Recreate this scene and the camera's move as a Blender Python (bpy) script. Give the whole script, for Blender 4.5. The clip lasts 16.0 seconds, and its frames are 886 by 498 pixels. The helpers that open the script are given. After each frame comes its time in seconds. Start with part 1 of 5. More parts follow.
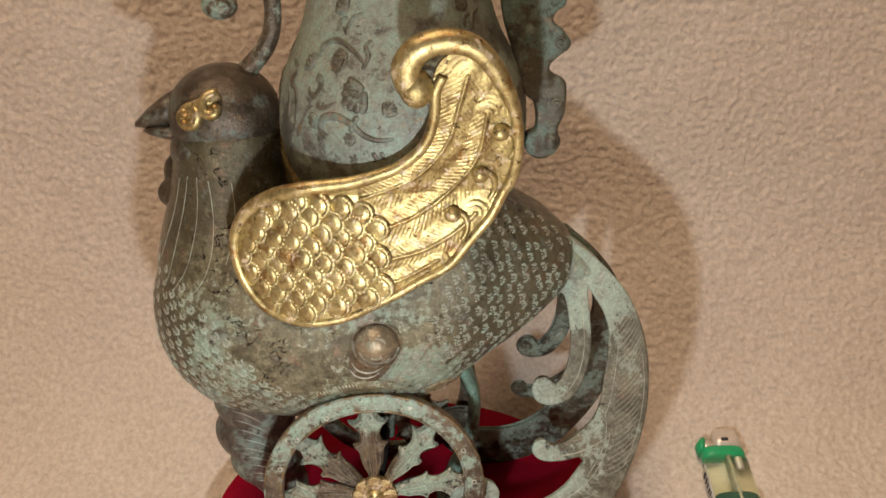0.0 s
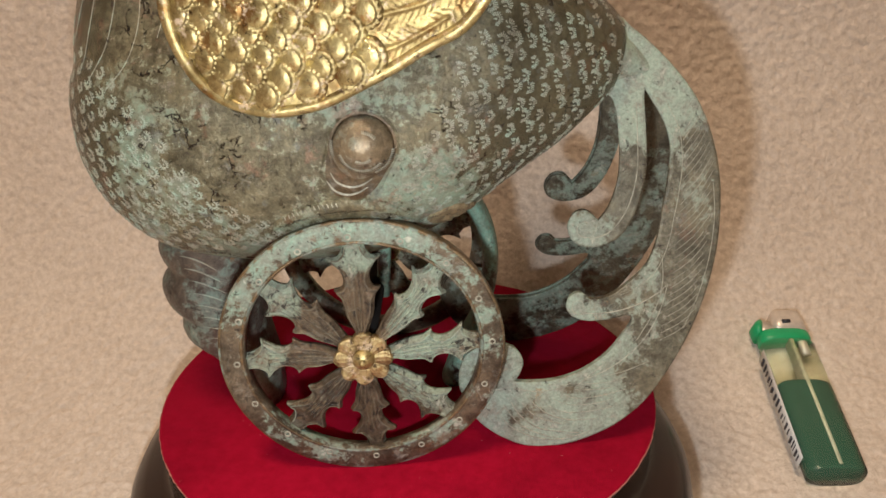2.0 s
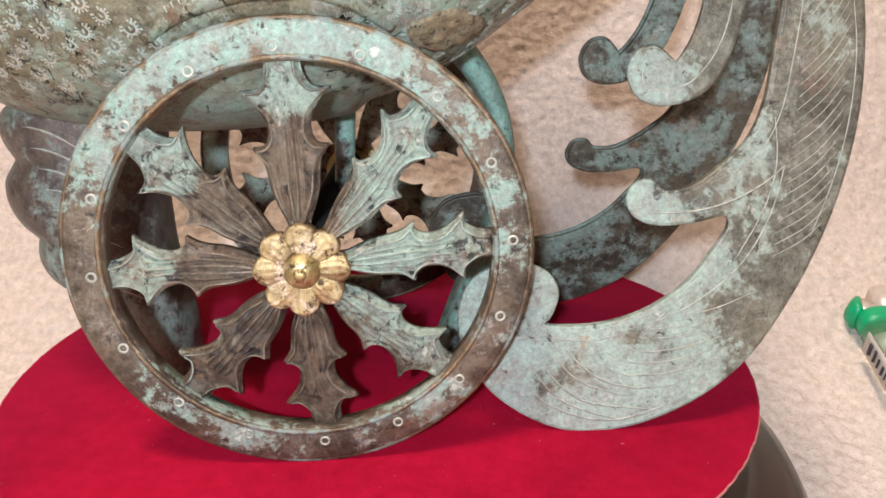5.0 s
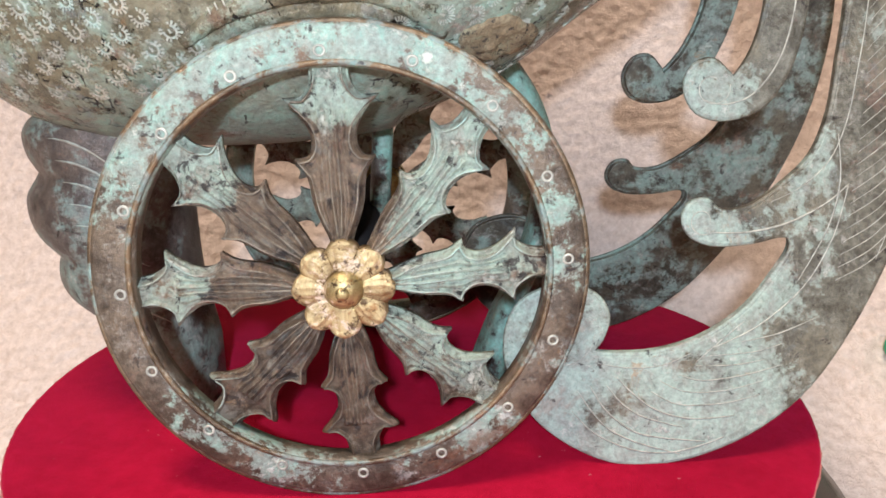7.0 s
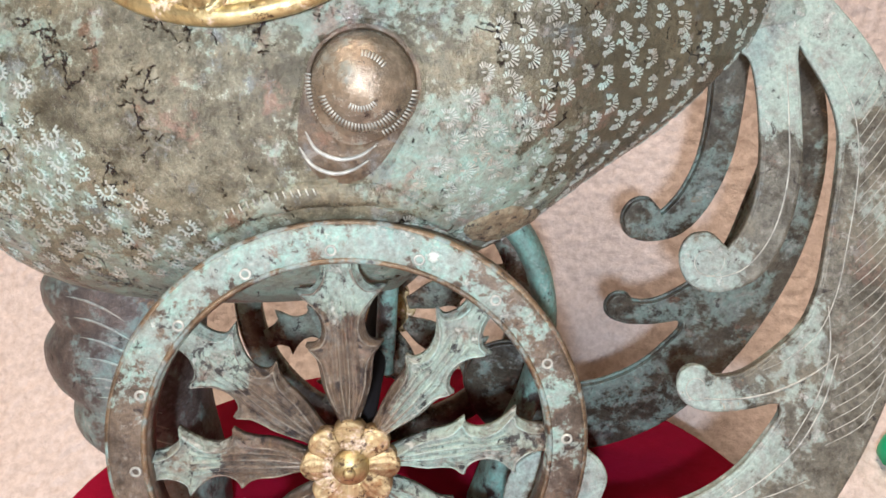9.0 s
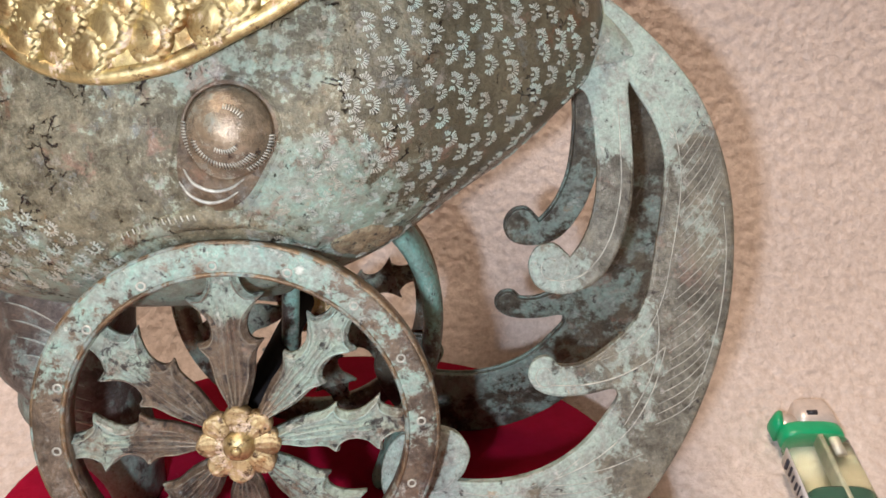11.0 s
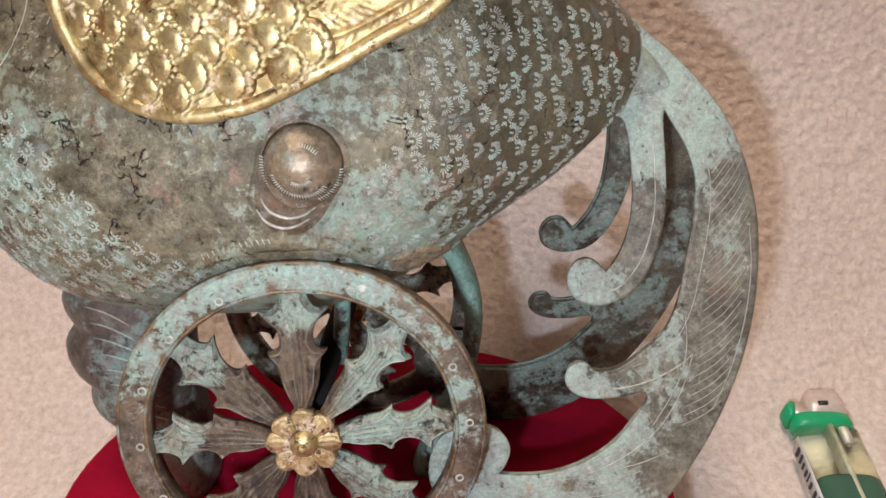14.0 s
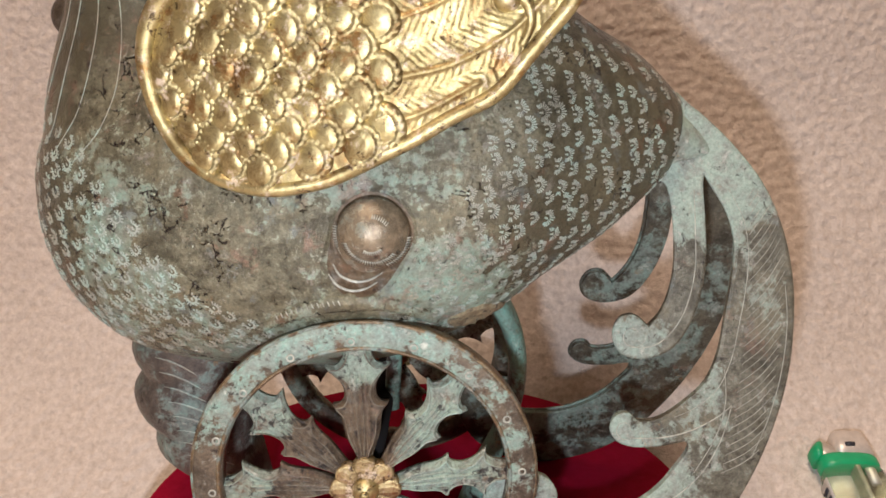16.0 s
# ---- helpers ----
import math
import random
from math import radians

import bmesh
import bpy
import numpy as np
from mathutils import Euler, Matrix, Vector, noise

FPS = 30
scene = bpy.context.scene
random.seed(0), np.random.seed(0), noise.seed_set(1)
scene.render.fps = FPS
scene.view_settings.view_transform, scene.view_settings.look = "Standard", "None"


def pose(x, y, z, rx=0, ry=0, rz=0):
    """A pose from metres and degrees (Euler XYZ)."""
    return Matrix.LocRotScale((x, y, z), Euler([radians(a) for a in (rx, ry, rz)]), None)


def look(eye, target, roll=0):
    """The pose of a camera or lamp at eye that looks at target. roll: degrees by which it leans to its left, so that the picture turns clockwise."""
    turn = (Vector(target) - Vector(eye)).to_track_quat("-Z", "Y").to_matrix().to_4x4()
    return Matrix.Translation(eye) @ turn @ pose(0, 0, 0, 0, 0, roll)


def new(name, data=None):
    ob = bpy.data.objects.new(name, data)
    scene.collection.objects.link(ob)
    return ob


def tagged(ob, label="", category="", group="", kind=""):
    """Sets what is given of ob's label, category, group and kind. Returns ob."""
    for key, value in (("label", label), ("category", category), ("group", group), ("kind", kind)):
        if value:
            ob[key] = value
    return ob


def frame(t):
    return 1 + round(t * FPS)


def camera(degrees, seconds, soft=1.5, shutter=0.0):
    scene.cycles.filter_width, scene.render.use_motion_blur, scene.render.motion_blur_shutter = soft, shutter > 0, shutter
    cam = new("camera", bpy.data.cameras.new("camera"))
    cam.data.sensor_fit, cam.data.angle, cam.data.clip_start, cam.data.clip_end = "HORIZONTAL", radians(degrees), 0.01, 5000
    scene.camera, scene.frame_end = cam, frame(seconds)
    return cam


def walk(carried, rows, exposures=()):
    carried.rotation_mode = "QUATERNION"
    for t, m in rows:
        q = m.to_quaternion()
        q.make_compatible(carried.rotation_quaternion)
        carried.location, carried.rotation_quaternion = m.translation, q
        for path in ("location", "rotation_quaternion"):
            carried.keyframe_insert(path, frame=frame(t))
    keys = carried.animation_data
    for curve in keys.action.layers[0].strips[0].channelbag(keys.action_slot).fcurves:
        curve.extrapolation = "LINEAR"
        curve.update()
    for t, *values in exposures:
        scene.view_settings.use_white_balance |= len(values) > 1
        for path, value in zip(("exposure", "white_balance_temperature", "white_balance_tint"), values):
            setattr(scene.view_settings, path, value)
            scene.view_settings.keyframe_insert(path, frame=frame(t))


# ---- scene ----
cam = camera(57.6, 16.0, soft=1.6)
METRES, EYE, TILT, LEAN, TURN = 0.31, 0.254, -20.0, 1.5, 0.0
ROWS = [
    (0.0, 0.0, 0.0, 0.0, 0.0, 0.0, -0.0),
    (0.5, -0.0013, 0.0531, -0.0385, -0.23, -0.48, -0.1),
    (1.0, -0.0042, 0.1176, -0.0784, -0.41, -1.23, -0.2),
    (1.5, -0.0032, 0.1691, -0.1124, -0.06, -2.45, -0.12),
    (2.0, -0.0069, 0.2208, -0.1391, 0.1, -3.78, -0.21),
    (2.5, -0.0046, 0.2762, -0.1638, 0.2, -4.3, -0.24),
    (3.0, -0.0, 0.3381, -0.1867, 0.02, -3.94, 0.04),
    (3.5, -0.0011, 0.3983, -0.2232, -0.2, -4.05, 0.43),
    (6.0, -0.0208, 0.5082, -0.2971, -0.47, 5.14, -0.61),
    (6.5, -0.0334, 0.5147, -0.2995, -0.4, 5.05, -0.67),
    (7.0, -0.0309, 0.5152, -0.2928, -0.47, 4.33, -0.6),
    (7.5, -0.013, 0.513, -0.2788, -0.63, 4.26, -0.44),
    (8.0, -0.0199, 0.5008, -0.265, -0.73, 4.36, -0.41),
    (8.5, -0.034, 0.5051, -0.2351, -0.57, 4.77, -0.86),
    (9.0, -0.0345, 0.4911, -0.2072, -0.48, 5.25, -1.28),
    (11.5, 0.0538, 0.4072, -0.1952, -0.37, 2.62, -0.73),
    (12.0, 0.0519, 0.4082, -0.1974, -0.39, 0.58, -0.77),
    (12.5, 0.0469, 0.4044, -0.2044, -0.3, -0.22, -0.87),
    (13.0, 0.0314, 0.3882, -0.1863, -0.21, 0.82, -1.07),
    (13.5, 0.0204, 0.3763, -0.1724, 0.03, 1.24, -1.24),
    (14.0, 0.0161, 0.3674, -0.161, 0.13, 1.36, -1.31),
    (14.5, 0.0102, 0.3607, -0.1587, 0.31, 1.42, -1.29),
    (15.0, 0.0005, 0.3467, -0.1515, 0.65, 1.64, -1.28),
    (15.5, -0.0069, 0.3395, -0.1468, 0.87, 1.98, -1.36),
    (16.0, -0.0163, 0.3302, -0.1355, 0.86, 2.81, -1.49),
]
EXPOSURES = [(0.0, -0.62, 6000, 4), (1.0, -0.64, 5950, 4), (2.0, -0.6, 5950, 4), (2.6, -0.52, 5850, 5), (3.0, -0.40, 5720, 6), (3.5, -0.21, 5500, 8), (6.0, 0.20, 5200, 8), (7.0, 0.20, 5120, 8), (9.0, 0.16, 5130, 9), (11.5, -0.16, 5300, 10), (13.0, -0.22, 5280, 10), (14.5, -0.3, 5280, 11), (16.0, -0.35, 5450, 9)]
walk(cam, [(t, pose(0, 0, EYE, TILT, LEAN, TURN) @ pose(METRES * x, METRES * y, METRES * z, 90 + pitch, roll, yaw)) for t, x, y, z, yaw, pitch, roll in ROWS], EXPOSURES)

# ---------------------------------------------------------------- light
world = bpy.data.worlds.new("room_air")
scene.world = world
world.use_nodes = True
world.node_tree.nodes["Background"].inputs[0].default_value = (1.0, 0.86, 0.72, 1)
world.node_tree.nodes["Background"].inputs[1].default_value = 0.18


def lamp(name, kind, energy, colour, m, size=0.1):
    data = bpy.data.lights.new(name, kind)
    data.energy, data.color = energy, colour
    if kind == "AREA":
        data.shape, data.size = "DISK", size
    else:
        data.shadow_soft_size = size
    ob = new(name, data)
    ob.matrix_world = m
    return ob


# the small white lamp held beside the lens, and the room's warm ceiling lamp
lamp("hand_lamp", "POINT", 2.05, (1.0, 0.955, 0.92), pose(-0.020, 0.060, 0.147), 0.005)
lamp("ceiling_lamp", "AREA", 34.0, (1.0, 0.70, 0.46), look((-0.35, -0.35, 1.9), (0, 0.3, 0)), 0.45)

# ---------------------------------------------------------------- materials
def material(name, rough=0.5, metal=0.0):
    m = bpy.data.materials.new(name)
    m.use_nodes = True
    b = m.node_tree.nodes["Principled BSDF"]
    b.inputs["Roughness"].default_value, b.inputs["Metallic"].default_value = rough, metal
    return m, m.node_tree.nodes, m.node_tree.links, b


def noise_node(nt, links, scale, detail=6, rough=0.6, distort=0.0, vec=None):
    n = nt.new("ShaderNodeTexNoise")
    n.inputs["Scale"].default_value, n.inputs["Detail"].default_value = scale, detail
    n.inputs["Roughness"].default_value, n.inputs["Distortion"].default_value = rough, distort
    if vec is None:
        vec = nt.new("ShaderNodeNewGeometry").outputs["Position"]
    links.new(vec, n.inputs["Vector"])
    return n.outputs["Fac"]


def ramp(nt, links, fac, stops):
    r = nt.new("ShaderNodeValToRGB")
    e = r.color_ramp.elements
    while len(e) < len(stops):
        e.new(0.5)
    for el, (p, c) in zip(e, stops):
        el.position, el.color = p, (*c, 1) if len(c) == 3 else c
    links.new(fac, r.inputs[0])
    return r.outputs[0]


def grey(v):
    return (v, v, v)


def mix(nt, links, fac, a, b, blend="MIX"):
    m = nt.new("ShaderNodeMix")
    m.data_type, m.blend_type = "RGBA", blend
    for sock, val in ((m.inputs[0], fac), (m.inputs[6], a), (m.inputs[7], b)):
        if isinstance(val, (int, float)):
            sock.default_value = val
        elif isinstance(val, tuple):
            sock.default_value = (*val, 1)
        else:
            links.new(val, sock)
    return m.outputs[2]


def bump(nt, links, b, height, strength, dist):
    n = nt.new("ShaderNodeBump")
    n.inputs["Strength"].default_value, n.inputs["Distance"].default_value = strength, dist
    links.new(height, n.inputs["Height"])
    links.new(n.outputs[0], b.inputs["Normal"])


def patina(name, dark, mid, green, pale, cut=0.5, rust=0.62, size=1.0, rough=0.36, metal=0.35, spots=(), cracks=False, blend=0.05, crust_at=0.575, pit_at=0.36, fresh=(0.85, 1.10, 1.12), tint=0.7, relief=0.6, bare=()):
    """Old bronze: brown metal, verdigris in blotches, pale crust on the wear, rust stains and pits.
    spots: where the verdigris gathers, in places stronger to lift a dim part (or, below zero, where the metal was kept
    bare): place, reach, weight."""
    m, nt, links, b = material(name, rough, metal)

    def calc(op, a, c, d=None):
        n = nt.new("ShaderNodeMath")
        n.operation = op
        for sock, val in zip(n.inputs, (a, c, d)):
            if val is None:
                continue
            if isinstance(val, (int, float)):
                sock.default_value = val
            else:
                links.new(val, sock)
        return n.outputs[0]

    wide = noise_node(nt, links, 42 / size, 5, 0.6, 0.4)
    blotch = noise_node(nt, links, 95 / size, 9, 0.72, 0.25)
    speck = noise_node(nt, links, 330 / size, 7, 0.75, 0.15)
    fine = noise_node(nt, links, 1100 / size, 4, 0.75)
    total = calc("ADD", calc("MULTIPLY", wide, 0.85), calc("MULTIPLY_ADD", blotch, 0.75, calc("MULTIPLY_ADD", speck, 0.60, -0.60)))
    for at, reach, weight in spots:
        d = nt.new("ShaderNodeVectorMath")
        d.operation = "DISTANCE"
        geo = nt.new("ShaderNodeNewGeometry")
        links.new(geo.outputs["Position"], d.inputs[0])
        d.inputs[1].default_value = at
        f = nt.new("ShaderNodeMapRange")
        f.interpolation_type = "SMOOTHSTEP"
        links.new(d.outputs["Value"], f.inputs["Value"])
        f.inputs["From Min"].default_value, f.inputs["From Max"].default_value = reach, reach * 0.2
        f.inputs["To Min"].default_value, f.inputs["To Max"].default_value = 0, weight
        total = calc("ADD", total, f.outputs["Result"])
    base = mix(nt, links, ramp(nt, links, speck, [(0.36, grey(0)), (0.62, grey(1))]), dark, mid)
    base = mix(nt, links, ramp(nt, links, blotch, [(0.38, grey(0.7)), (0.52, grey(0))]), base, tuple(c * 0.7 for c in dark))
    warm = tuple(c * f for c, f in zip(mid, (1.05, 0.99, 0.90)))
    base = mix(nt, links, ramp(nt, links, noise_node(nt, links, 60 / size, 7, 0.7, 0.3), [(0.50, grey(0)), (0.60, grey(0.6))]), base, warm)
    for at, reach, weight in bare:
        d = nt.new("ShaderNodeVectorMath")
        d.operation = "DISTANCE"
        links.new(nt.new("ShaderNodeNewGeometry").outputs["Position"], d.inputs[0])
        d.inputs[1].default_value = at
        f = nt.new("ShaderNodeMapRange")
        f.interpolation_type = "SMOOTHSTEP"
        links.new(calc("MULTIPLY_ADD", calc("SUBTRACT", blotch, 0.5), reach * 1.2, d.outputs["Value"]), f.inputs["Value"])
        f.inputs["From Min"].default_value, f.inputs["From Max"].default_value = reach, reach * 0.5
        f.inputs["To Min"].default_value, f.inputs["To Max"].default_value = 0, weight
        base = mix(nt, links, f.outputs["Result"], base, dark)
    g = ramp(nt, links, total, [(cut - blend, grey(0)), (cut + blend * 0.3, grey(0.7)), (cut + 0.16, grey(1))])
    mint = tuple(c * f for c, f in zip(green, fresh))
    tones = [(0.34, tuple(c * f for c, f in zip(green, (0.50, 0.46, 0.46)))), (0.42, tuple(c * f for c, f in zip(green, (0.80, 0.78, 0.79)))), (0.52, tuple(c * f for c, f in zip(green, (0.90, 0.98, 0.98)))), (0.58, mint), (0.66, tuple(0.5 * (c + d) for c, d in zip(green, pale)))]
    lean = ramp(nt, links, noise_node(nt, links, 210 / size, 9, 0.78, 0.25), tones)
    col = mix(nt, links, g, base, lean)
    crust = ramp(nt, links, noise_node(nt, links, 190 / size, 9, 0.78, 0.25), [(crust_at, grey(0)), (crust_at + 0.055, grey(0.75))])
    crust = calc("MULTIPLY", crust, ramp(nt, links, total, [(cut - 0.16, grey(0.25)), (cut + 0.04, grey(1))]))
    col = mix(nt, links, crust, col, pale)
    stain = ramp(nt, links, noise_node(nt, links, 75 / size, 8, 0.75, 0.4), [(rust, grey(0)), (rust + 0.06, grey(0.8))])
    col = mix(nt, links, stain, col, (0.165, 0.092, 0.050))
    for shade, where, scale in (((0.27, 0.165, 0.115), 0.60, 88), ((0.20, 0.22, 0.205), 0.60, 105), ((0.36, 0.33, 0.27), 0.605, 150)):
        patch = ramp(nt, links, noise_node(nt, links, scale / size, 8, 0.76, 0.35), [(where - 0.02, grey(0)), (where + 0.035, grey(0.55 * tint))])
        col = mix(nt, links, patch, col, shade)
    ochre = ramp(nt, links, noise_node(nt, links, 115 / size, 8, 0.78, 0.5), [(0.615, grey(0)), (0.66, grey(0.65))])
    col = mix(nt, links, ochre, col, (0.30, 0.185, 0.082))
    pits = ramp(nt, links, noise_node(nt, links, 260 / size, 8, 0.75, 0.5), [(pit_at, grey(0.9)), (pit_at + 0.04, grey(0))])
    col = mix(nt, links, pits, col, (0.03, 0.022, 0.018))
    height = calc("ADD", calc("MULTIPLY", speck, 0.6), calc("ADD", calc("MULTIPLY", fine, 0.4), calc("MULTIPLY", crust, 0.25)))
    if cracks:
        v = nt.new("ShaderNodeTexVoronoi")
        v.feature = "DISTANCE_TO_EDGE"
        v.inputs["Scale"].default_value = 185
        warp = nt.new("ShaderNodeVectorMath")
        warp.operation = "MULTIPLY_ADD"
        nz = nt.new("ShaderNodeTexNoise")
        nz.inputs["Scale"].default_value = 160
        co = nt.new("ShaderNodeNewGeometry").outputs["Position"]
        links.new(co, nz.inputs["Vector"])
        links.new(nz.outputs["Color"], warp.inputs[0])
        nz.inputs["Detail"].default_value = 6
        warp.inputs[1].default_value = (0.014, 0.014, 0.014)
        links.new(co, warp.inputs[2])
        links.new(warp.outputs[0], v.inputs["Vector"])
        line = ramp(nt, links, v.outputs["Distance"], [(0.024, grey(1)), (0.044, grey(0))])
        where = ramp(nt, links, noise_node(nt, links, 120, 8, 0.75), [(0.555, grey(0)), (0.58, grey(1))])
        ck = calc("MULTIPLY", line, where)
        col = mix(nt, links, ck, col, (0.022, 0.015, 0.012))
        height = calc("SUBTRACT", height, ck)
    col = mix(nt, links, 0.45, col, ramp(nt, links, fine, [(0.34, grey(0.35)), (0.64, grey(1.2))]), "MULTIPLY")
    links.new(col, b.inputs["Base Color"])
    dull = calc("MAXIMUM", g, crust)
    links.new(ramp(nt, links, dull, [(0, grey(rough)), (1, grey(rough + 0.26))]), b.inputs["Roughness"])
    links.new(ramp(nt, links, dull, [(0, grey(metal)), (1, grey(0.02))]), b.inputs["Metallic"])
    bump(nt, links, b, height, relief, 0.0008)
    return m


BROWN, MID = (0.052, 0.038, 0.024), (0.195, 0.155, 0.108)
GREEN, PALE = (0.335, 0.388, 0.310), (0.62, 0.615, 0.51)
M_body = patina("body_bronze", (0.084, 0.074, 0.042), (0.285, 0.264, 0.172), (0.30, 0.335, 0.25), (0.42, 0.38, 0.29), cut=0.575, rust=0.595, metal=0.38, rough=0.2, cracks=True, blend=0.07, tint=1.1, relief=0.85,
                bare=[((0.030, 0.258, 0.142), 0.042, 0.55), ((0.008, 0.245, 0.125), 0.022, 0.5), ((-0.100, 0.262, 0.130), 0.030, 0.75), ((-0.078, 0.275, 0.180), 0.040, 0.8)], crust_at=0.575, pit_at=0.345,
                # belly verdigris at z 0.094 is strengthened, painting light onto the dim underside
                spots=[((-0.055, 0.256, 0.100), 0.03, 0.14), ((0.028, 0.255, 0.142), 0.045, -0.26), ((-0.098, 0.265, 0.135), 0.03, -0.14), ((-0.055, 0.24, 0.125), 0.03, -0.10), ((-0.012, 0.24, 0.125), 0.016, 0.16), ((-0.035, 0.262, 0.094), 0.034, 0.22), ((-0.070, 0.250, 0.100), 0.032, 0.10), ((-0.004, 0.245, 0.113), 0.028, 0.11), ((-0.077, 0.279, 0.18), 0.045, -0.35), ((0.02, 0.25, 0.150), 0.035, -0.2), ((-0.105, 0.26, 0.135), 0.04, -0.06)])
M_neck = patina("dark_bronze", (0.048, 0.038, 0.026), (0.14, 0.112, 0.082), (0.17, 0.20, 0.18), (0.24, 0.22, 0.19), cut=0.60, rust=0.60, metal=0.55, rough=0.3, blend=0.1)
M_boss = patina("rubbed_boss_bronze", (0.19, 0.15, 0.095), (0.37, 0.305, 0.21), (0.2, 0.24, 0.2), (0.34, 0.30, 0.22), cut=0.66, rust=0.57, metal=0.5, rough=0.22, blend=0.1, crust_at=0.64, relief=0.5)
M_green = patina("green_bronze", BROWN, MID, GREEN, PALE, cut=0.53, rust=0.585, crust_at=0.565, blend=0.03, fresh=(0.84, 1.13, 1.10),
                 spots=[((-0.022, 0.2385, 0.030), 0.030, -0.16), ((-0.0552, 0.2385, 0.0528), 0.011, 0.20), ((-0.005, 0.2385, 0.0500), 0.011, 0.14), ((-0.064, 0.2385, 0.076), 0.012, -0.16), ((-0.068, 0.2385, 0.060), 0.022, -0.08), ((0.006, 0.2385, 0.058), 0.02, -0.08), ((-0.035, 0.2385, 0.114), 0.045, 0.08)])
M_tail = patina("tail_bronze", (0.075, 0.067, 0.044), (0.235, 0.222, 0.165), (0.375, 0.415, 0.338), (0.58, 0.565, 0.485), blend=0.05, cut=0.555, rust=0.66, fresh=(0.95, 1.06, 1.04),
                spots=[((0.045, 0.26, 0.145), 0.03, 0.18), ((0.066, 0.258, 0.105), 0.045, -0.10), ((0.022, 0.250, 0.045), 0.044, 0.24), ((0.0165, 0.250, 0.0475), 0.011, -0.30), ((0.052, 0.250, 0.062), 0.016, -0.15), ((0.034, 0.257, 0.103), 0.012, 0.25), ((0.034, 0.254, 0.081), 0.012, 0.25), ((0.055, 0.293, 0.125), 0.03, 0.2), ((0.052, 0.268, 0.150), 0.035, 0.2)])
M_vase = patina("vase_bronze", (0.14, 0.135, 0.115), (0.25, 0.26, 0.23), (0.29, 0.315, 0.255), (0.40, 0.395, 0.33), cut=0.45, rust=0.66)
M_foot = patina("foot_bronze", (0.07, 0.057, 0.047), (0.17, 0.142, 0.12), (0.25, 0.29, 0.24), (0.38, 0.37, 0.31), cut=0.57, rust=0.75,
                # teal at the foot's lower end, its paleness partly painted-in light
                spots=[((-0.064, 0.272, 0.052), 0.030, 0.12)])
M_mark = patina("stamped_line", (0.33, 0.31, 0.24), (0.48, 0.46, 0.37), (0.48, 0.50, 0.41), (0.62, 0.61, 0.51), cut=0.50, rust=0.80, metal=0.25)


def gilt(name, bright, deep, crust_at=0.56, relief=0.7, speck=0.40, rough=0.24):
    """Rubbed gilding: bright metal, brown where it is gone, cream crust, dark specks; hammered and pitted."""
    m, nt, links, b = material(name, 0.3, 0.8)
    n1 = noise_node(nt, links, 130, 9, 0.75, 0.8)
    n2 = noise_node(nt, links, 420, 8, 0.78, 0.4)
    n3 = noise_node(nt, links, 240, 10, 0.82, 0.2)
    n4 = noise_node(nt, links, 900, 5, 0.7)
    col = mix(nt, links, ramp(nt, links, n1, [(0.38, grey(0)), (0.56, grey(1))]), deep, bright)
    col = mix(nt, links, ramp(nt, links, noise_node(nt, links, 140, 9, 0.8, 0.3), [(0.54, grey(0)), (0.60, grey(0.75))]), col, tuple(c * f for c, f in zip(deep, (1.15, 0.75, 0.45))))
    crust = ramp(nt, links, n3, [(crust_at, grey(0)), (crust_at + 0.04, grey(0.9))])
    col = mix(nt, links, crust, col, (0.62, 0.49, 0.345))
    worn = ramp(nt, links, n2, [(speck, grey(0.92)), (speck + 0.035, grey(0))])
    col = mix(nt, links, worn, col, (0.06, 0.032, 0.015))
    links.new(col, b.inputs["Base Color"])
    links.new(ramp(nt, links, n1, [(0.3, grey(rough + 0.2)), (0.7, grey(rough))]), b.inputs["Roughness"])
    links.new(ramp(nt, links, crust, [(0, grey(0.8)), (1, grey(0.05))]), b.inputs["Metallic"])
    bump(nt, links, b, mix(nt, links, 0.75, n1, mix(nt, links, 0.5, n2, n4)), relief, 0.00055)
    return m


M_gold = gilt("worn_gilding", (0.50, 0.40, 0.17), (0.18, 0.118, 0.043), 0.55, 0.6, 0.385, 0.27)
M_scale = gilt("scale_gilding", (0.57, 0.465, 0.215), (0.22, 0.15, 0.058), 0.56, 0.55, 0.375, 0.24)
M_smooth = gilt("smooth_gilding", (0.54, 0.44, 0.20), (0.24, 0.172, 0.066), 0.555, 0.6, 0.385, 0.26)
M_hub = gilt("pale_gilding", (0.52, 0.41, 0.20), (0.22, 0.15, 0.07), 0.535, 0.9, 0.41, 0.36)


def simple(name, colour, rough, metal=0.0, var=0.25, scale=300, relief=0.1, spec=None):
    m, nt, links, b = material(name, rough, metal)
    n = noise_node(nt, links, scale, 6, 0.65)
    lo = tuple(c * (1 - var) for c in colour)
    hi = tuple(min(1, c * (1 + var)) for c in colour)
    links.new(ramp(nt, links, n, [(0.3, lo), (0.7, hi)]), b.inputs["Base Color"])
    bump(nt, links, b, n, relief, 0.0004)
    if spec is not None:
        b.inputs["Specular IOR Level"].default_value = spec
    return m


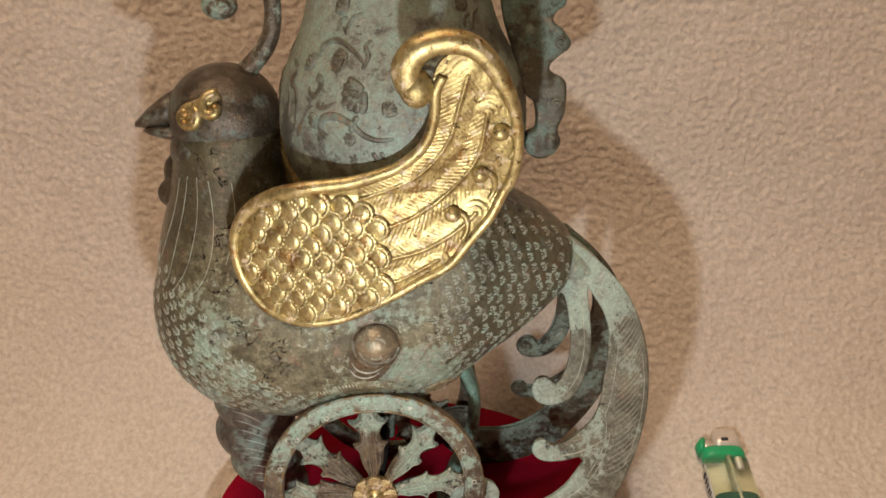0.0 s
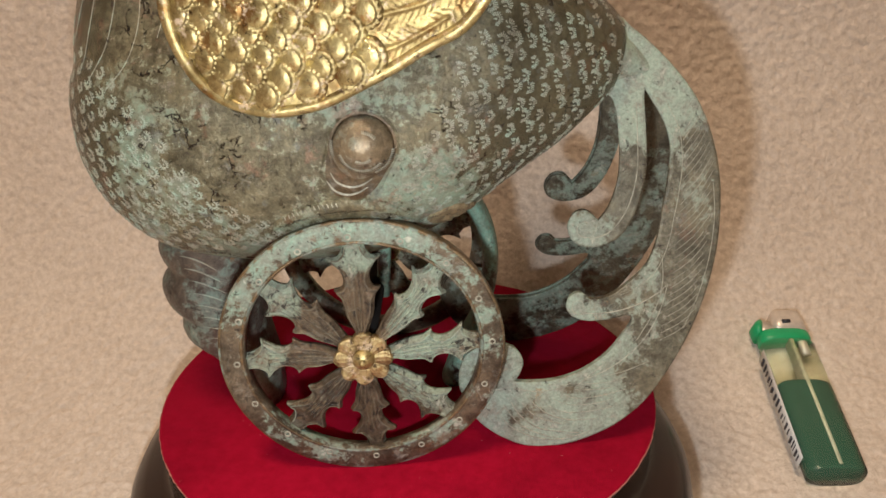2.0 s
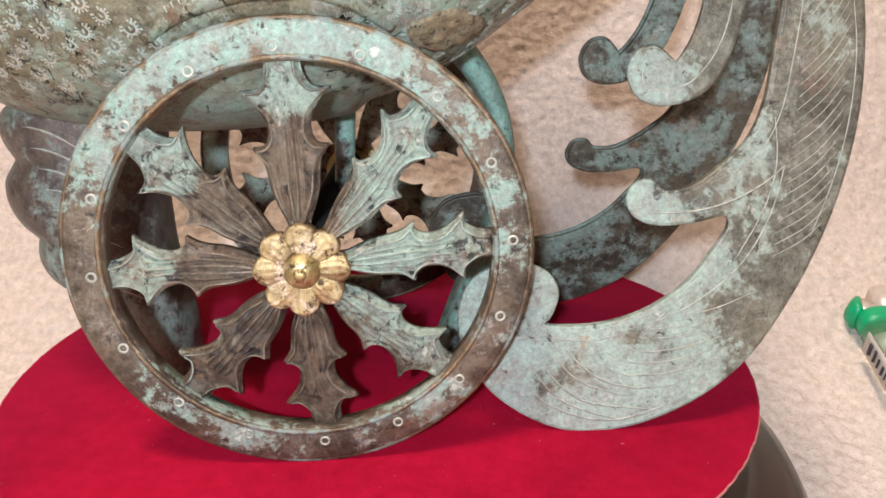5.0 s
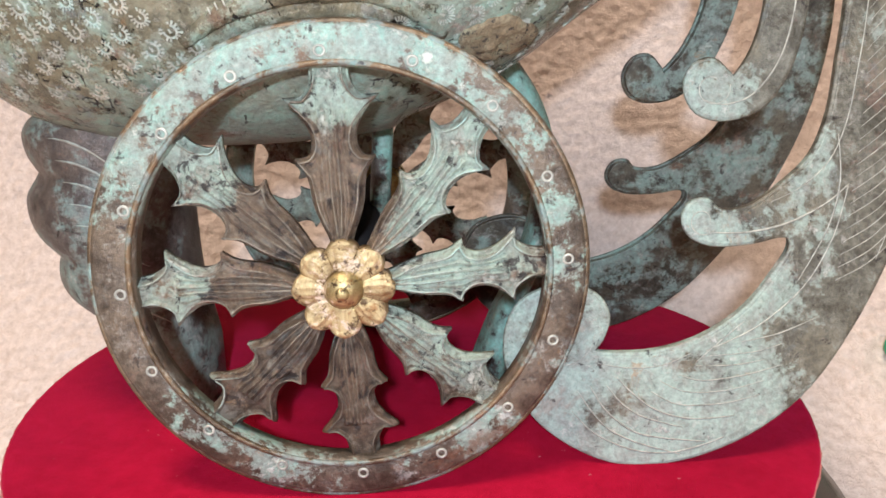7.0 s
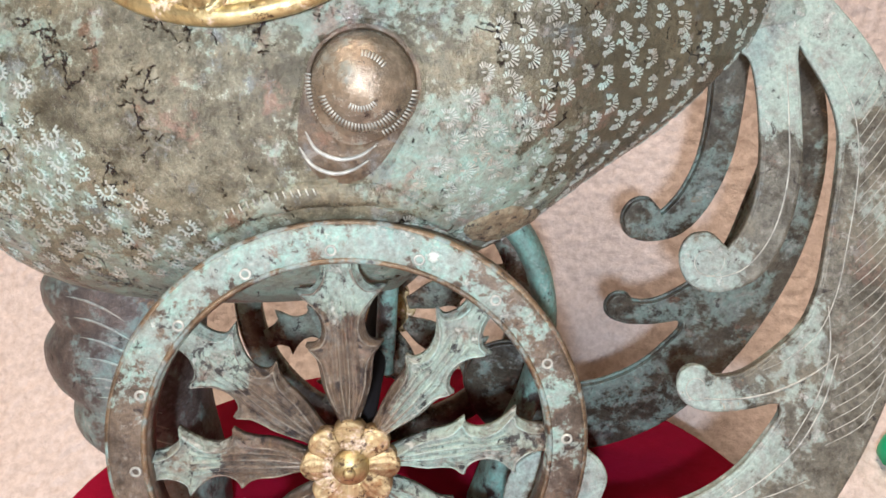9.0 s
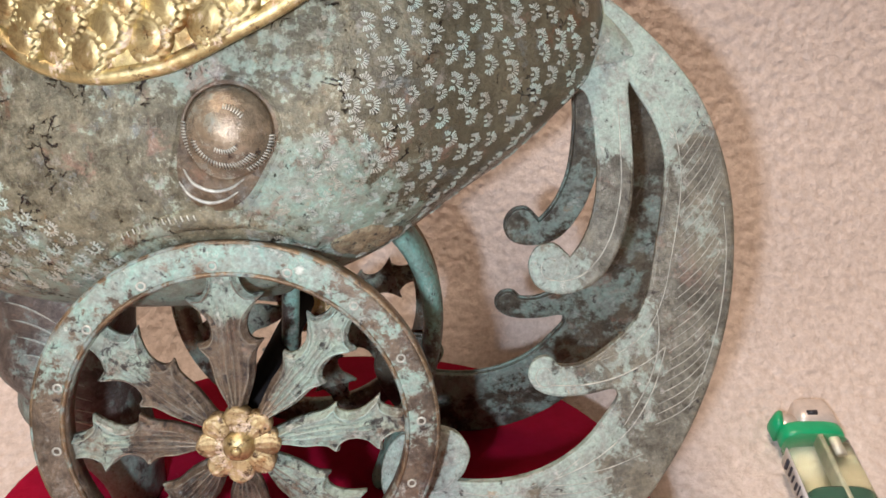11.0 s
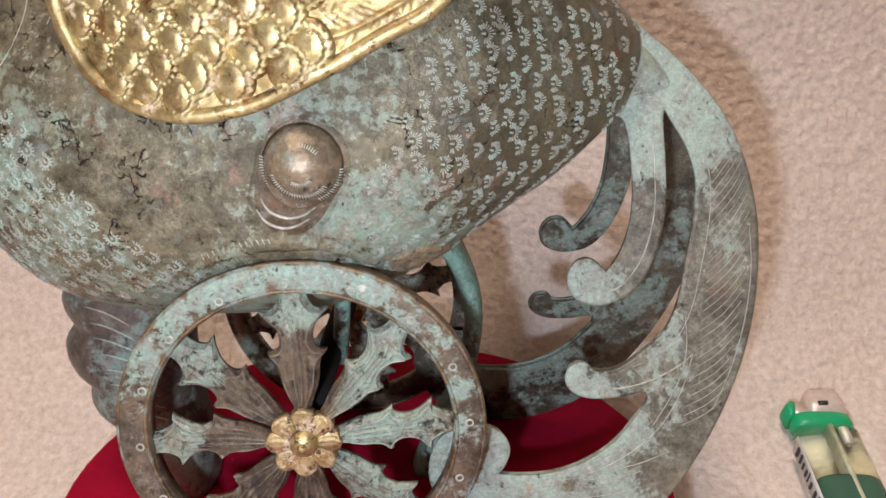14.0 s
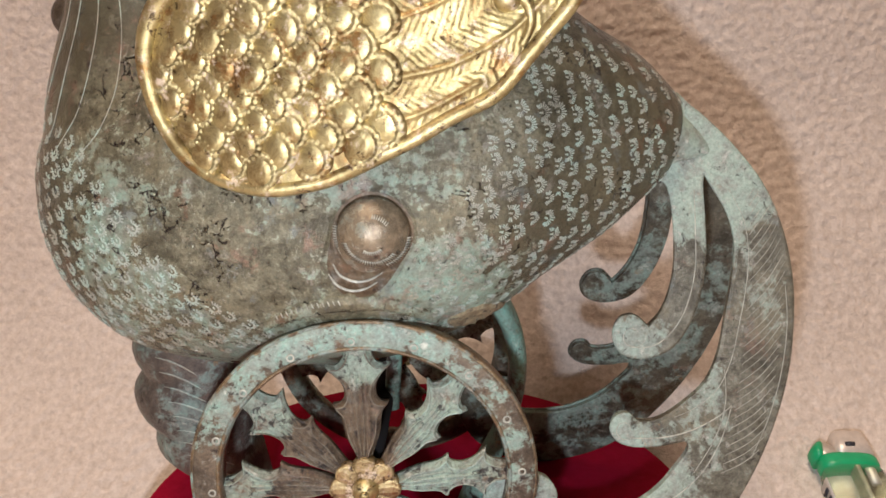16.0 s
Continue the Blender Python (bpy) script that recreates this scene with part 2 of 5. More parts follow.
M_wood = simple("dark_lacquered_wood", (0.020, 0.0085, 0.006), 0.26, 0, 0.3, 60, 0.05, 0.35)
M_clay = patina("tan_clay", (0.20, 0.145, 0.075), (0.40, 0.31, 0.175), (0.36, 0.285, 0.165), (0.50, 0.40, 0.25), cut=0.52, rust=0.66, size=0.6, rough=0.7, metal=0.0, pit_at=0.42, tint=0.3, relief=1.0)
M_line = simple("worn_pale_line", (0.37, 0.36, 0.29), 0.45, 0.1, 0.5, 500)
M_post = simple("blackened_iron", (0.008, 0.007, 0.007), 0.85, 0.0, spec=0.2)

M_velvet, nt, links, b = material("red_velvet", 0.9)
n = noise_node(nt, links, 240, 9, 0.8)
col = ramp(nt, links, n, [(0.3, (0.25, 0.0018, 0.014)), (0.7, (0.36, 0.004, 0.026))])
col = mix(nt, links, ramp(nt, links, noise_node(nt, links, 26, 5, 0.6), [(0.35, grey(0.75)), (0.7, grey(1.15))]), (0, 0, 0), col)
lint = ramp(nt, links, noise_node(nt, links, 700, 3, 0.6), [(0.735, grey(0)), (0.765, grey(0.5))])
col = mix(nt, links, lint, col, (0.62, 0.30, 0.30))
links.new(col, b.inputs["Base Color"])
b.inputs["Sheen Weight"].default_value, b.inputs["Sheen Roughness"].default_value = 0.25, 0.4
b.inputs["Sheen Tint"].default_value = (0.8, 0.03, 0.15, 1)
b.inputs["Specular IOR Level"].default_value = 0.04
bump(nt, links, b, noise_node(nt, links, 1900, 5, 0.7), 0.5, 0.0005)
M_cut = simple("frayed_velvet_edge", (0.40, 0.14, 0.12), 0.9, 0, 0.4, 900)

M_fleece, nt, links, b = material("cream_fleece", 0.95)
n1 = noise_node(nt, links, 420, 5, 0.65, 0.2)
n2 = noise_node(nt, links, 14, 4, 0.6)
n3 = noise_node(nt, links, 1200, 3, 0.7)
col = ramp(nt, links, n1, [(0.3, (0.62, 0.53, 0.45)), (0.70, (0.86, 0.765, 0.68))])
col = mix(nt, links, 0.5, col, ramp(nt, links, n2, [(0.35, (0.88, 0.85, 0.82)), (0.7, (1, 1, 1))]), "MULTIPLY")
links.new(col, b.inputs["Base Color"])
b.inputs["Sheen Weight"].default_value, b.inputs["Sheen Roughness"].default_value = 0.2, 0.5
b.inputs["Specular IOR Level"].default_value = 0.1
bump(nt, links, b, mix(nt, links, 0.4, n1, n3), 0.8, 0.0017)

# colour of the unseen shell, kept pale so that it bounces fill light
M_wall = simple("pale_bounce_wall", (0.58, 0.51, 0.43), 0.9, 0, 0.06, 4)


# ---------------------------------------------------------------- building helpers
ORIGIN = {}


def thing(name, at, label, category, group="", kind=""):
    ob = new(name)
    ob.empty_display_size = 0.01
    ob.location = at
    ORIGIN[ob] = Vector(at)
    return tagged(ob, label, category, group, kind)


def part(name, bm, mat, parent, label="", kind="", smooth=True):
    """One bmesh, built in world places, as one mesh object under its thing or part."""
    at = ORIGIN[parent]
    bmesh.ops.translate(bm, verts=bm.verts, vec=-at)
    me = bpy.data.meshes.new(name)
    bm.to_mesh(me)
    bm.free()
    me.materials.append(mat)
    if smooth:
        me.shade_smooth()
    ob = new(name, me)
    ob.parent = parent
    ORIGIN[ob] = at
    return tagged(ob, label, "", "", kind)


def group_part(name, parent):
    ob = new(name)
    ob.empty_display_size = 0.005
    ob.parent = parent
    ORIGIN[ob] = ORIGIN[parent]
    return ob


def spline(pts, n=6, closed=False):
    """A Catmull-Rom curve through the points."""
    P = [Vector(p) for p in pts]
    out = []
    m = len(P)
    for i in range(m if closed else m - 1):
        a, b_, c, d = (P[(i + k) % m] if closed else P[min(max(i + k, 0), m - 1)] for k in (-1, 0, 1, 2))
        for j in range(n):
            t = j / n
            out.append(0.5 * (2 * b_ + (c - a) * t + (2 * a - 5 * b_ + 4 * c - d) * t * t + (3 * b_ - a - 3 * c + d) * t ** 3))
    if not closed:
        out.append(P[-1])
    return out


def tube(bm, pts, radii, seg=8, closed=False, up=(0, -1, 0), flat=1.0):
    """A round rope along the points; flat squeezes it along `up`."""
    pts = [Vector(p) for p in pts]
    m = len(pts)
    rings = []
    for i, p in enumerate(pts):
        a, c = (pts[i - 1], pts[(i + 1) % m]) if closed else (pts[max(i - 1, 0)], pts[min(i + 1, m - 1)])
        d = (c - a).normalized()
        u = Vector(up)
        u = (u - d * u.dot(d))
        u = u.normalized() if u.length > 1e-6 else d.orthogonal().normalized()
        v = d.cross(u)
        r = radii(i / (m - 1)) if callable(radii) else radii
        rings.append([bm.verts.new(p + (u * math.cos(k * 2 * math.pi / seg) * flat + v * math.sin(k * 2 * math.pi / seg)) * r) for k in range(seg)])
    for i in range(m if closed else m - 1):
        A, B = rings[i], rings[(i + 1) % m]
        for k in range(seg):
            bm.faces.new((A[k], A[(k + 1) % seg], B[(k + 1) % seg], B[k]))
    if not closed:
        bm.faces.new(rings[0][::-1])
        bm.faces.new(rings[-1])
    return bm


def ball(bm, at, r, sx=1, sy=1, sz=1, seg=20, rings=12):
    m = Matrix.Translation(at) @ Matrix.Diagonal((r * sx, r * sy, r * sz, 1))
    bmesh.ops.create_uvsphere(bm, u_segments=seg, v_segments=rings, radius=1, matrix=m)
    return bm


def lathe(bm, profile, cx, cy, seg=96):
    """(radius, z) pairs, turned about the upright through (cx, cy); closed at both ends."""
    rings = [[bm.verts.new((cx + r * math.cos(k * 2 * math.pi / seg), cy + r * math.sin(k * 2 * math.pi / seg), z)) for k in range(seg)] for r, z in profile]
    for A, B in zip(rings, rings[1:]):
        for k in range(seg):
            bm.faces.new((A[k], A[(k + 1) % seg], B[(k + 1) % seg], B[k]))
    bm.faces.new(rings[0][::-1])
    bm.faces.new(rings[-1])
    return bm


def ellipse_loft(bm, rows, seg=48, power=2.0):
    """rows: centre, half-width vector, half-height vector. Closed at both ends."""
    rings = []
    for c, a, h in rows:
        c, a, h = Vector(c), Vector(a), Vector(h)
        ring = []
        for k in range(seg):
            t = k * 2 * math.pi / seg
            co, si = math.cos(t), math.sin(t)
            ring.append(bm.verts.new(c + a * math.copysign(abs(co) ** (2 / power), co) + h * math.copysign(abs(si) ** (2 / power), si)))
        rings.append(ring)
    for A, B in zip(rings, rings[1:]):
        for k in range(seg):
            bm.faces.new((A[k], A[(k + 1) % seg], B[(k + 1) % seg], B[k]))
    bm.faces.new(rings[0][::-1])
    bm.faces.new(rings[-1])
    bmesh.ops.recalc_face_normals(bm, faces=bm.faces)
    return bm


def remeshed(bm, voxel, rounds):
    """The bmesh welded into one skin of small faces, its creases smoothed."""
    me = bpy.data.meshes.new("skin")
    bm.to_mesh(me)
    bm.free()
    ob = new("skin", me)
    r = ob.modifiers.new("weld", "REMESH")
    r.mode, r.voxel_size = "VOXEL", voxel
    s = ob.modifiers.new("soft", "SMOOTH")
    s.factor, s.iterations = 0.5, rounds
    made = bpy.data.meshes.new_from_object(ob.evaluated_get(bpy.context.evaluated_depsgraph_get()))
    out = bmesh.new()
    out.from_mesh(made)
    bpy.data.objects.remove(ob)
    bpy.data.meshes.remove(me)
    bpy.data.meshes.remove(made)
    return out


def plate(outline, yfun, thick, side=1, soft=0.0007):
    """A flat casting with rounded edges, its outline in x and z, its face towards -y (side 1) or mirrored."""
    bm = bmesh.new()
    vs = [bm.verts.new((p.x, yfun(p.x, p.y) , p.y)) for p in outline]
    f = bm.faces.new(vs)
    ret = bmesh.ops.extrude_face_region(bm, geom=[f])
    moved = [g for g in ret["geom"] if isinstance(g, bmesh.types.BMVert)]
    bmesh.ops.translate(bm, verts=moved, vec=(0, thick, 0))
    bmesh.ops.recalc_face_normals(bm, faces=bm.faces)
    caps = [f for f in bm.faces if len(f.verts) > 4]
    edges = list({e for f in caps for e in f.edges})
    bmesh.ops.bevel(bm, geom=edges, offset=soft, segments=2, profile=0.5, affect="EDGES", clamp_overlap=True)
    bmesh.ops.triangulate(bm, faces=[f for f in bm.faces if len(f.verts) > 4])
    return bm


def mirrored(bm, y0):
    """The same bmesh on the other side of the plane y = y0."""
    for v in bm.verts:
        v.co.y = 2 * y0 - v.co.y
    bmesh.ops.reverse_faces(bm, faces=bm.faces)
    return bm


# ---------------------------------------------------------------- the draped fleece, and the room round it
XC, YC, TOP = -0.0195, 0.283, 0.038    # middle of the stand, height of its velvet
Y0 = 0.279                             # the bird's own middle plane

PROFILE = spline([(-1.2, -0.03), (-0.3, -0.016), (0.10, -0.012), (0.25, -0.012), (0.29, -0.009), (0.33, 0.004), (0.357, 0.022), (0.374, 0.042), (0.392, 0.078), (0.405, 0.125), (0.411, 0.2), (0.42, 0.36), (0.45, 0.7), (0.50, 1.2)], 24)


def fleece_point(x, s):
    k = s * (len(PROFILE) - 1)
    i = min(int(k), len(PROFILE) - 2)
    p = PROFILE[i].lerp(PROFILE[i + 1], k - i)
    y, z = p.x, p.y
    near = math.exp(-((x - XC) / 0.085) ** 4)
    y += near * 0.035 * max(0, min(1, (z + 0.012) / 0.02)) * max(0, min(1, (0.17 - z) / 0.12))
    return y, z


def build_fleece():
    xs = [-1.5 + 1.22 * i / 14 for i in range(14)] + [-0.28 + 0.60 * i / 720 for i in range(721)] + [0.32 + 1.18 * i / 14 for i in range(1, 15)]
    # rows by length along the drape: fine from in front of the stand to above the view
    run = [0.0]
    for p, q in zip(PROFILE, PROFILE[1:]):
        run.append(run[-1] + (q - p).length)
    a0 = next(run[k] for k, p in enumerate(PROFILE) if p.x > 0.12)
    a1 = next(run[k] for k, p in enumerate(PROFILE) if p.y > 0.31)
    stops = [a0 * i / 12 for i in range(12)] + [a0 + (a1 - a0) * i / 640 for i in range(641)] + [a1 + (run[-1] - a1) * i / 12 for i in range(1, 13)]
    ss, k = [], 0
    for a in stops:
        while k < len(run) - 2 and run[k + 1] < a:
            k += 1
        ss.append((k + (a - run[k]) / max(1e-9, run[k + 1] - run[k])) / (len(run) - 1))
    co, faces = [], []
    rows = [(min(1, s), 0, 0) for s in ss]
    for s, _, _ in rows:
        s2 = min(1, s + 0.002)
        for x in xs:
            y, z = fleece_point(x, s)
            y2, z2 = fleece_point(x, s2)
            dy, dz = y2 - y, z2 - z
            n_ = math.hypot(dy, dz) or 1
            q = Vector((x, y, z))
            f = Vector((q.x * 0.9 + q.z * 0.15, q.y, q.z))
            h = 0.0008 * noise.noise(f * 330) + 0.00055 * noise.noise(f * 690) + 0.004 * noise.noise(q * 14 + Vector((3, 1, 7)))
            co.append((x, y - dz / n_ * h, z + dy / n_ * h))
    w = len(xs)
    for j in range(len(rows) - 1):
        for i in range(w - 1):
            a = j * w + i
            faces.append((a, a + 1, a + w + 1, a + w))
    me = bpy.data.meshes.new("fleece_blanket")
    me.from_pydata(co, [], faces)
    me.materials.append(M_fleece)
    me.shade_smooth()
    ob = new("ground_blanket", me)
    return tagged(ob, "cream fleece blanket draped over the seat and up behind", "blanket", kind="structure")


fleece = build_fleece()


def box(name, lo, hi, mat, label, category):
    bm = bmesh.new()
    bmesh.ops.create_cube(bm, size=1)
    for v in bm.verts:
        v.co = Vector([lo[i] + (v.co[i] + 0.5) * (hi[i] - lo[i]) for i in range(3)])
    me = bpy.data.meshes.new(name)
    bm.to_mesh(me)
    bm.free()
    me.materials.append(mat)
    return tagged(new(name, me), label, category, kind="structure")


# added plain shell, out of view: closes the room and returns fill light
box("floor", (-2.2, -2.2, -0.52), (2.2, 2.2, -0.42), M_wall, "plain floor below the covered seat", "floor")
box("seat_base", (-1.5, -1.2, -0.42), (1.5, 0.50, -0.034), M_wall, "plain covered seat under the fleece", "seat")
box("backrest", (-1.5, 0.51, -0.42), (1.5, 0.80, 1.2), M_wall, "plain backrest behind the fleece", "backrest")
box("ceiling", (-2.2, -2.2, 2.0), (2.2, 2.2, 2.1), M_wall, "unseen added room ceiling, pale to bounce light", "ceiling")
box("wall_north", (-2.2, 2.2, -0.52), (2.2, 2.3, 2.1), M_wall, "unseen added room wall, pale to bounce light", "wall")
box("wall_south", (-2.2, -2.3, -0.52), (2.2, -2.2, 2.1), M_wall, "unseen added room wall, pale to bounce light", "wall")
box("wall_west", (-2.3, -2.3, -0.52), (-2.2, 2.3, 2.1), M_wall, "unseen added room wall, pale to bounce light", "wall")
box("wall_east", (2.2, -2.3, -0.52), (2.3, 2.3, 2.1), M_wall, "unseen added room wall, pale to bounce light", "wall")

# ---------------------------------------------------------------- the stand
stand = thing("display_stand", (XC, YC, -0.0135), "round dark lacquered wooden stand with red velvet top", "stand")
RT = 0.0815
part("plinth", lathe(bmesh.new(), [(0.088, -0.0135), (0.0935, -0.0125), (0.0958, -0.009), (0.0965, -0.003), (0.0962, 0.005), (0.095, 0.011), (0.0925, 0.0155), (0.0885, 0.0185), (0.0835, 0.0198), (0.0818, 0.0205), (0.0806, 0.0222), (0.0798, 0.0255), (0.0798, 0.0305), (0.0803, 0.0335), (0.0807, 0.0352), (0.080, 0.0358)], XC, YC), M_wood, stand)
velvet = part("velvet_top", lathe(bmesh.new(), [(RT - 0.0006, 0.0359), (RT + 0.0001, 0.0366), (RT + 0.0001, 0.0374), (RT - 0.0006, TOP)], XC, YC, 128), M_velvet, stand, "red velvet cloth disc with a frayed pale edge")
bm = bmesh.new()
rnd = random.Random(4)
tube(bm, [(XC + (RT + rnd.uniform(-0.0001, 0.0002)) * math.cos(a), YC + (RT + rnd.uniform(-0.0001, 0.0002)) * math.sin(a), 0.0370 + rnd.uniform(-0.0002, 0.0003)) for a in (k * math.pi / 150 for k in range(300))], 0.00028, 6, True, (0, 0, 1))
part("frayed_edge", bm, M_cut, velvet)

# ---------------------------------------------------------------- the bronze bird vessel on wheels
bird = thing("wheeled_bronze_vessel", (XC, Y0, TOP), "green-brown patinated bronze bird vessel on wheels with gilded wings", "ornament")


def build_body():
    rows = [(-0.1096, 0.134, 0.004, 0.005), (-0.1080, 0.134, 0.0125, 0.012), (-0.1040, 0.134, 0.0200, 0.0205), (-0.0965, 0.1335, 0.0290, 0.029), (-0.084, 0.133, 0.0368, 0.0358),
            (-0.066, 0.134, 0.0412, 0.0402), (-0.045, 0.1355, 0.0430, 0.0428), (-0.025, 0.1375, 0.0430, 0.0425), (-0.010, 0.1405, 0.0425, 0.0420), (0.005, 0.1433, 0.0384, 0.0380),
            (0.018, 0.1447, 0.0294, 0.0305), (0.030, 0.1462, 0.0216, 0.0240), (0.0405, 0.1478, 0.0117, 0.0165), (0.0425, 0.1481, 0.0094, 0.0135)]
    P = spline([(x, z, h) for x, z, h, w in rows], 4)
    W = spline([(w, 0, 0) for *_, w in rows], 4)
    bm = bmesh.new()
    ellipse_loft(bm, [((p.x, Y0, p.y), (0, -w.x, 0), (0.18 * p.z if p.x > -0.02 else 0, 0, p.z)) for p, w in zip(P, W)], 64, 2.35)
    neck = spline([(-0.073, 0.130, 0.0325), (-0.0765, 0.150, 0.0302), (-0.0776, 0.165, 0.0260), (-0.0776, 0.178, 0.0216), (-0.0768, 0.190, 0.0196), (-0.0765, 0.2, 0.0182)], 4)
    ellipse_loft(bm, [((p.x, Y0, p.y), (p.z, 0, 0), (0, p.z * 1.04, 0)) for p in neck], 48)
    return remeshed(bm, 0.0011, 10)


skin = build_body()
from mathutils.bvhtree import BVHTree
BODY = BVHTree.FromBMesh(skin)


def on_body(x, z, off=0.0, side=-1):
    """The place on the near flank (side -1) or the far one, seen square on from the side."""
    hit, nrm, _, _ = BODY.ray_cast(Vector((x, Y0 + side * 0.2, z)), Vector((0, -side, 0)))
    return (hit + nrm * off, nrm) if hit else (None, None)


body = part("body", skin, M_body, bird, "brown bronze body with green verdigris and stamped scales")


def scale_mark(bm, at, nrm, turn, r, gaps, arc=235, ring=False):
    """A stamped crescent of short strokes, barely proud of the skin; ring: with a solid inner horseshoe."""
    u = (Vector((0, 0, 1)) - nrm * nrm.z)
    if u.length < 1e-4:
        return
    u.normalize()
    v = nrm.cross(u)

    def stroke(a, lo, hi, w0, w1, shift=0.0):
        d = u * math.cos(a) + v * math.sin(a)
        s = nrm.cross(d)
        q = [at + d * lo + s * (shift - w0), at + d * lo + s * (shift + w0), at + d * hi + s * (shift + w1), at + d * hi + s * (shift - w1)]
        top = [bm.verts.new(p + nrm * 0.00014) for p in q]
        low = [bm.verts.new(p - nrm * 0.0003) for p in q]
        bm.faces.new(top)
        for i in range(4):
            bm.faces.new((low[i], low[(i + 1) % 4], top[(i + 1) % 4], top[i]))

    n_st = 13
    for k in range(n_st):
        a = turn + (k / (n_st - 1) - 0.5) * math.radians(arc)
        worn = noise.noise(at * 900 + Vector((a, 0, 3 * a)))
        if worn > (0.34 if ring else 0.48):
            continue
        hi = r * (1.0 + gaps * math.sin(5 * a + 4000 * at.x) + 0.16 * worn)
        if ring:
            stroke(a, r * 0.66, hi, r * 0.075, r * 0.105)
        else:
            stroke(a, r * 0.42, hi * (1 - 0.18 * abs(k / 6 - 1)), r * 0.034, r * 0.074)
    stroke(turn + math.pi - 0.3, -r * 0.16, r * 0.26, r * 0.12, r * 0.06)
    if not ring:
        return
    band = []
    for k in range(11):
        a = turn + (k / 10 - 0.5) * math.radians(arc * 0.92)
        d = u * math.cos(a) + v * math.sin(a)
        band.append([bm.verts.new(at + d * r * f + nrm * h) for f, h in ((0.46, -0.0001), (0.49, 0.00014), (0.66, 0.00014), (0.70, -0.0001))])
    for A, B in zip(band, band[1:]):
        for i in range(3):
            bm.faces.new((A[i], B[i], B[i + 1], A[i + 1]))


def stamped_field(name, inside, ox, oz, tilt, pitch, r, turn, side=-1, arc=235, ring=False):
    rnd = random.Random(11)
    bm = bmesh.new()
    ca, sa = math.cos(tilt), math.sin(tilt)
    for j in range(-24, 25):
        for i in range(-24, 25):
            a, c = (i + 0.5 * (j % 2)) * pitch, j * pitch * 0.86
            x = ox + a * ca - c * sa + rnd.uniform(-1, 1) * pitch * (0.11 if ring else 0.17)
            z = oz + a * sa + c * ca + rnd.uniform(-1, 1) * pitch * (0.11 if ring else 0.17)
            if not inside(x, z):
                continue
            at, nrm = on_body(x, z, 0.0, side)
            if at is None or abs(nrm.y) < 0.16:
                continue
            if rnd.random() < 0.03 + 0.2 * max(0, noise.noise(at * 90) - 0.05) * (not ring):
                continue
            scale_mark(bm, at, nrm, (turn + rnd.uniform(-0.25, 0.25)) * -side, r * rnd.uniform(0.8, 1.12), 0.10, arc, ring)
    return part(name, bm, M_mark, body, "rows of stamped crescent scales", "stuff", smooth=False)


def in_tail(x, z):
    return x > -0.020 + max(0, (z - 0.12)) * 0.55 and x < 0.0425 and z > 0.105 + max(0, -x) * 0.25


def in_breast(x, z):
    return x < -0.074 + max(0, 0.132 - z) * 1.25 and x < -0.036 and z > 0.104 and z < 0.170 - (x + 0.11) * 0.9


for s in (-1, 1):
    stamped_field("tail_stamping", in_tail, 0.01, 0.14, 0.82, 0.0041, 0.00196, -1.45, s, 215)
    stamped_field("breast_stamping", in_breast, -0.09, 0.13, -0.5, 0.0043, 0.00172, -2.5, s, 285, True)

# --- head
head = bmesh.new()
ball(head, (-0.0768, Y0, 0.2045), 0.0190, 1.01, 1.05, 0.92, 40, 24)
ball(head, (-0.0780, Y0, 0.1930), 0.0182, 1.04, 1.06, 0.78, 32, 16)
head = remeshed(head, 0.0009, 6)
head_o = part("head", head, M_neck, bird, "dark bronze head with worn gilded eye scrolls")


def beak_half(z_root, z_tip, h, drop):
    bm = bmesh.new()
    P = [(-0.0925, z_root, h, 0.0085), (-0.098, z_root + 0.35 * (z_tip - z_root), h * 0.86, 0.0066), (-0.1035, z_root + 0.75 * (z_tip - z_root), h * 0.58, 0.0042), (-0.1085 + drop, z_tip - 0.0006, h * 0.16, 0.0012)]
    return ellipse_loft(bm, [((x, Y0, z), (0, -w, 0), (0, 0, hh)) for x, z, hh, w in P], 20)


part("upper_beak", beak_half(0.2078, 0.2022, 0.0062, 0), M_neck, head_o)
part("lower_beak", beak_half(0.1990, 0.2000, 0.0034, 0.0026), M_neck, head_o)


